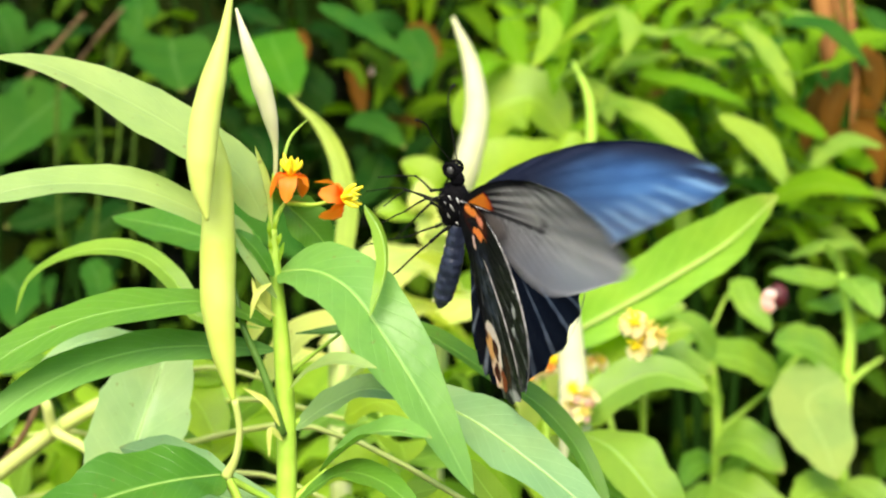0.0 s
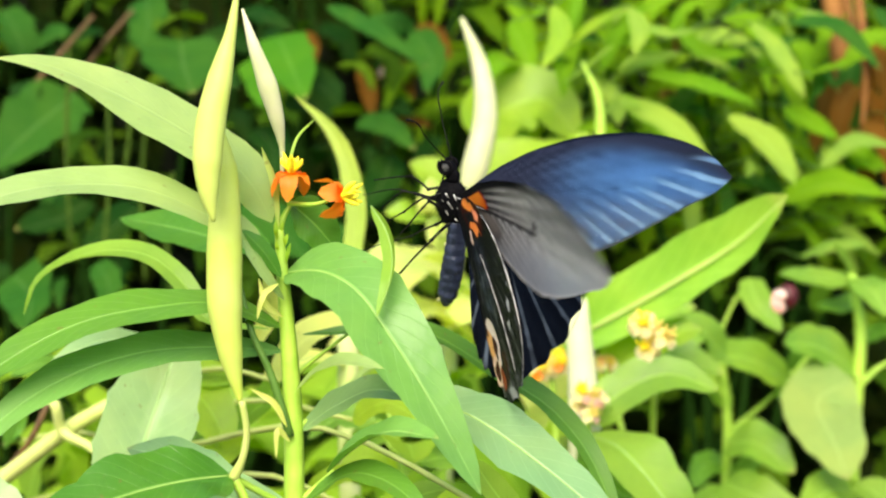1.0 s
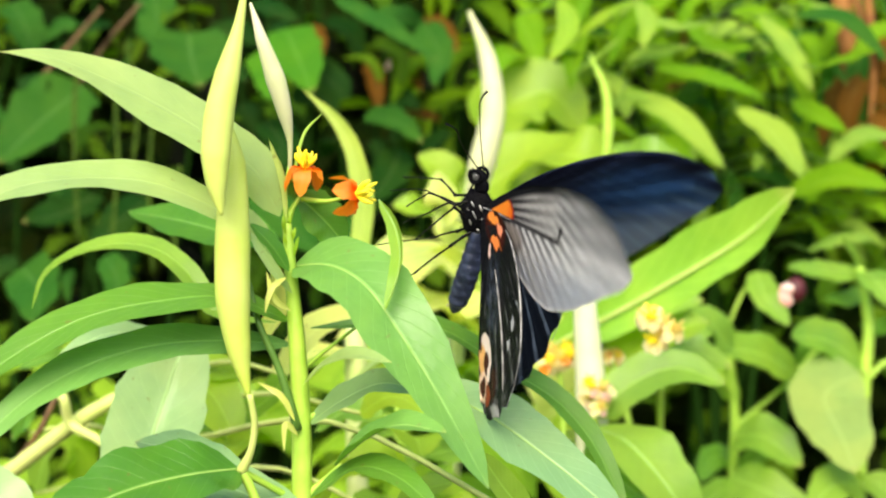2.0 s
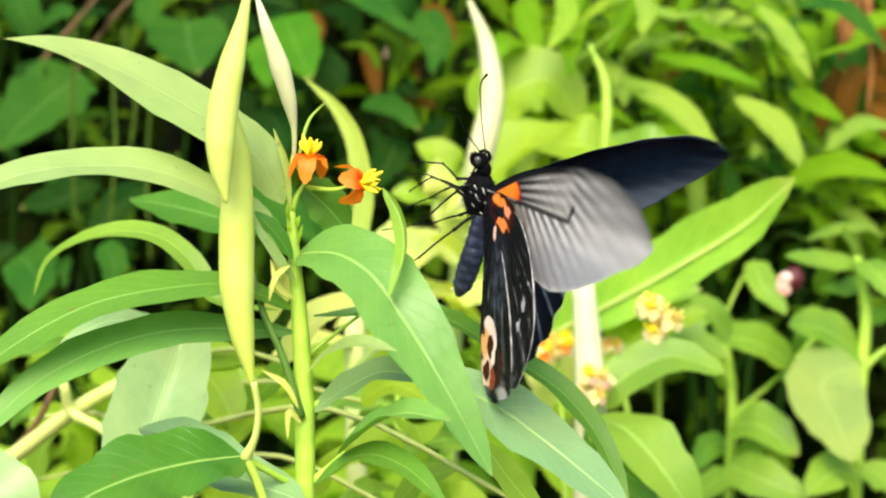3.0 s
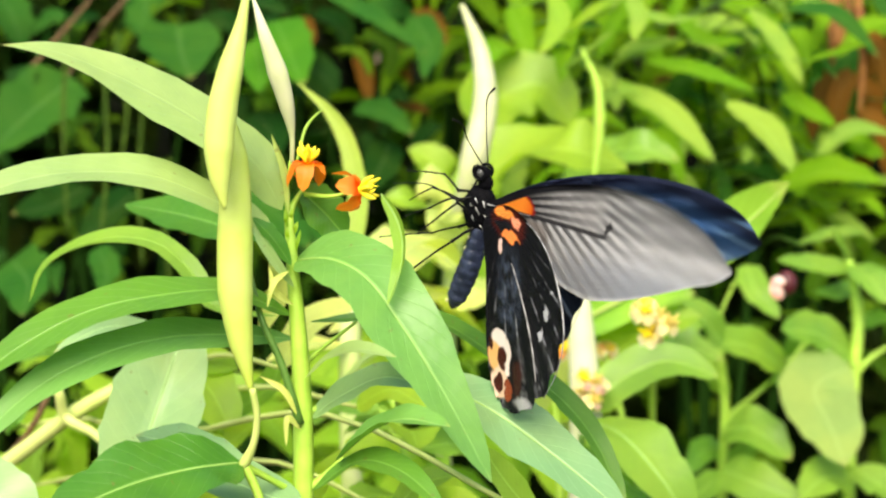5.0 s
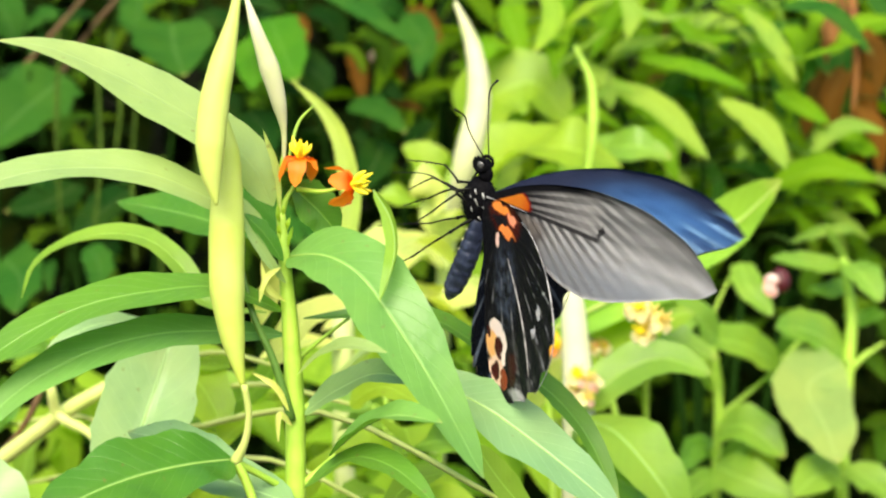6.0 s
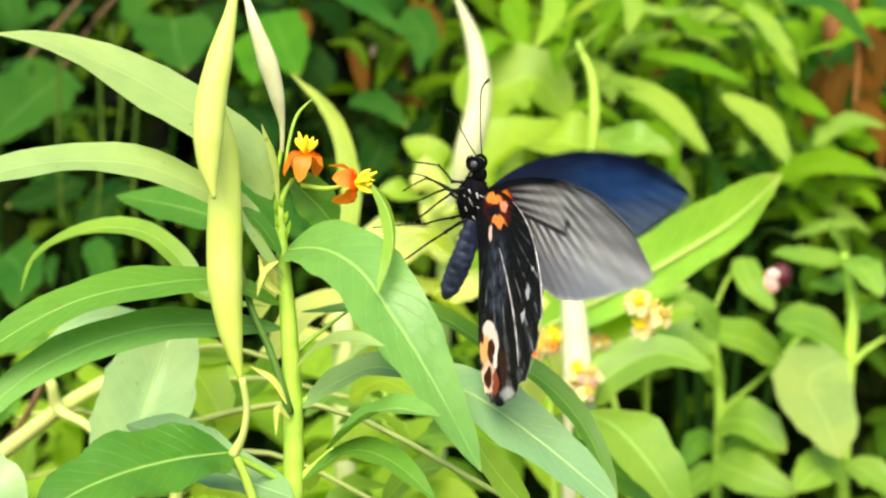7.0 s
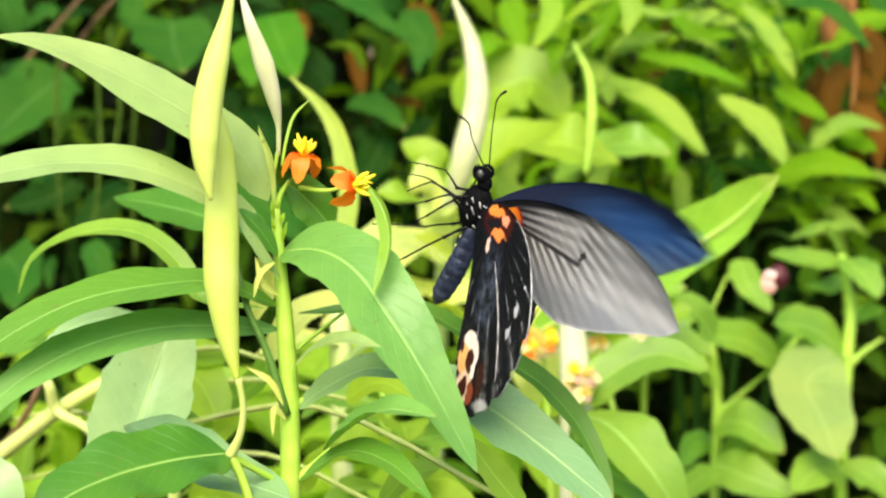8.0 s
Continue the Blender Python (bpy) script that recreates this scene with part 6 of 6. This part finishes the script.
def motions():
    walk(insect, [
        (0, pose(0.00871, 0.00284, 0.81095, 96.2, -15.3, 64.7)),
        (0.5, pose(0.00820, 0.00293, 0.81479, 85.6, -19.7, 67.9)),
        (1, pose(0.00666, 0.00345, 0.81181, 92.3, -17.0, 65.8)),
        (2.5, pose(0.01167, 0.00340, 0.80767, 101.3, -12.9, 63.5)),
        (3, pose(0.01020, 0.00326, 0.80921, 99.4, -13.8, 63.9)),
        (3.5, pose(0.01063, 0.00300, 0.80782, 98.1, -14.4, 64.2)),
        (4, pose(0.01075, 0.00365, 0.80763, 99.7, -13.7, 63.8)),
        (4.5, pose(0.01002, 0.00286, 0.80722, 101.3, -12.9, 63.5)),
        (6, pose(0.01215, 0.00373, 0.80842, 104.4, -11.4, 62.8)),
        (6.5, pose(0.01128, 0.00326, 0.80903, 98.5, -14.2, 64.1)),
        (7, pose(0.01127, 0.00380, 0.80701, 103.1, -12.0, 63.1)),
        (7.5, pose(0.01181, 0.00400, 0.80750, 105.8, -10.6, 62.6)),
        (8, pose(0.01245, 0.00277, 0.80514, 109.4, -8.8, 61.9)),
    ])
    # the flowers sway on their stalks (seconds, millimetres to the right and up)
    for bloom_, sway in ((flower_up, ((0, 0, 0), (0.5, -0.9, 0.8), (1, -1.2, 0.4), (2.5, 0.4, 0.2), (3.5, -0.2, 0.4), (4.5, 0, 0), (6, 0.1, 0.2), (6.5, 0.5, 0.1), (7, 1.6, -0.2), (7.5, 1.5, -0.1), (8, 2, -0.2))),
                         (flower_side, ((0, -0.1, 0.8), (0.5, -1.3, 1.7), (1, -1.6, 0.8), (2.5, 0.3, 0.3), (3.5, 0, 0.3), (4.5, 0, 0), (6, 0.1, 0.3), (6.5, 0.2, 0.4), (7, 1.5, -0.3), (7.5, 1.3, -0.1), (8, 1.9, -0.4)))):
        x, y, z = bloom_.location
        walk(bloom_, [(t, pose(x + dx / 1000, y, z + dz / 1000, 0, dx * 1.5, 0)) for t, dx, dz in sway])
    # seconds; lift, forward sweep and twist of the right forewing, then of the left one
    flaps = [
        (0, 94, 3, 35, 58, -7, 15), (0.1, 54, 9, -2, 37, 3, -16), (0.2, 66, 14, -8, 53, 10, -15),
        (0.3, 66, 8, -10, 70, 3, -16), (0.4, 100, 0, 23, 58, -11, 11), (0.5, 97, 4, 28, 47, -12, 10),
        (0.6, 77, 8, -1, 42, -3, -13), (0.7, 88, 8, -10, 60, 3, -16), (0.8, 82, -2, 8, 77, -5, 3),
        (0.9, 83, -3, 22, 64, -9, 11), (1, 88, -2, 28, 53, -11, 12), (1.1, 68, 3, 3, 39, -3, -8),
        (1.2, 89, 5, -11, 63, 2, -16), (1.3, 77, -1, -4, 82, -1, -4), (1.4, 71, -8, 16, 77, -8, 16),
        (1.5, 49, -8, 15, 58, -8, 15), (1.6, 47, 0, -7, 55, 0, -7), (1.7, 68, 2, -13, 74, 2, -13),
        (1.8, 77, -5, 7, 82, -5, 7), (1.9, 59, -9, 19, 66, -9, 19), (2, 44, -4, 2, 53, -4, 2),
        (2.1, 58, 2, -14, 65, 2, -14), (2.2, 77, -1, -3, 82, -1, -3), (2.3, 80, -10, 14, 83, -11, 19),
        (2.4, 37, -10, 7, 59, -10, 18), (2.5, 34, -2, -21, 54, -3, -5), (2.6, 69, 0, -20, 84, 0, -9),
        (2.7, 71, -4, -1, 88, -5, 4), (2.8, 64, -10, 14, 73, -11, 21), (2.9, 39, -7, -2, 55, -9, 12),
        (3, 42, 0, -28, 55, -3, -7), (3.1, 64, 1, -25, 73, -1, -11), (3.2, 75, -6, 2, 78, -7, 9),
        (3.3, 73, -12, 22, 73, -12, 23), (3.4, 31, -1, -11, 50, -2, -9), (3.5, 55, 0, -23, 59, -1, -20),
        (3.6, 63, -6, 1, 82, -7, 3), (3.7, 74, -12, 22, 78, -12, 23), (3.8, 55, -6, 9, 51, -7, 10),
        (3.9, 57, 3, -16, 50, 0, -15), (4, 80, 5, -23, 66, 1, -21), (4.1, 73, -3, -1, 84, -6, 0),
        (4.2, 80, -6, 9, 72, -7, 10), (4.3, 60, -3, 12, 58, -5, 8), (4.4, 75, 7, -6, 72, 3, -14),
        (4.5, 84, 2, 11, 90, -3, -1), (4.6, 77, -1, 16, 70, -5, 8), (4.7, 50, 0, 1, 54, -2, -3),
        (4.8, 48, 0, -8, 57, 0, -8), (4.9, 70, 2, -12, 76, 2, -12), (5, 77, -6, 8, 82, -6, 8),
        (5.1, 58, -9, 19, 65, -9, 19), (5.2, 44, -4, 2, 53, -4, 2), (5.3, 57, 2, -14, 65, 2, -14),
        (5.4, 76, -1, -5, 81, -1, -5), (5.5, 72, -8, 15, 78, -8, 15), (5.6, 51, -8, 16, 59, -8, 16),
        (5.7, 45, -1, -4, 54, -1, -4), (5.8, 75, 4, -6, 89, 4, -14), (5.9, 84, -4, 18, 78, -4, 3),
        (6, 62, -8, 40, 79, -9, 15), (6.1, 46, -4, 24, 56, -6, 10), (6.2, 55, 7, -6, 57, 4, -14),
        (6.3, 60, 4, -5, 79, 5, -15), (6.4, 80, -9, 34, 73, -5, 13), (6.5, 45, -10, 42, 63, -5, 11),
        (6.6, 40, -1, 12, 60, 3, -9), (6.7, 72, 4, -5, 80, 5, -15), (6.8, 71, -9, 29, 86, -9, 16),
        (6.9, 84, -9, 39, 74, -8, 14), (7, 38, -6, 48, 60, -5, 10), (7.1, 31, 2, 12, 53, 3, -13),
        (7.2, 60, 5, -2, 78, 5, -15), (7.3, 64, 1, 9, 87, -1, -6), (7.4, 57, -6, 48, 72, -9, 17),
        (7.5, 40, -2, 56, 59, -7, 10), (7.6, 44, 4, 19, 61, 1, -12), (7.7, 57, 5, 0, 82, 3, -15),
        (7.8, 70, -6, 18, 92, -6, 7), (7.9, 75, -7, 28, 77, -8, 6), (8, 48, -9, 43, 71, -10, 10)]
    # the same for the hindwings, which follow more slowly
    hinds = {1: [(0, 41, -5, 6), (0.5, 33, -12, -3), (1, 44, -7, 2), (2.5, 9, -9, 4), (3, 17, -8, 3), (3.5, 19, -9, 2), (4, 20, -9, 4), (4.5, 24, 6, 4), (6, 25, -6, 0), (6.5, 14, -4, 3), (7, 9, -2, 2), (7.5, 6, -6, 6), (8, 13, -7, 2)],
             -1: [(0, 44, -3, 9), (0.5, 38, -12, 8), (1, 40, -1, 5), (2.5, 44, -2, -2), (3, 45, -1, -2), (3.5, 47, 9, -6), (4, 46, -4, -2), (4.5, 56, 4, 1), (6, 55, -3, 8), (6.5, 50, 11, -3), (7, 50, 11, -1), (7.5, 50, -7, 4), (8, 51, 9, -3)]}
    for side in (1, -1):
        k = 1 if side > 0 else 4
        walk(wings["fore", side], [(row[0], wing_pose(side, (0.2, 0.25, 0.15), *row[k:k + 3])) for row in flaps])
        times = [row[0] for row in hinds[side]]
        rows = []
        for row in flaps:
            lift, sweep, twist = [float(np.interp(row[0], times, [h[j] for h in hinds[side]])) for j in (1, 2, 3)]
            rows.append((row[0], wing_pose(side, (0.2, 0.0, 0.14), lift + (0 if row[0] in times else 0.12 * (row[k] - 66)), sweep, twist)))
        walk(wings["hind", side], rows)


motions()
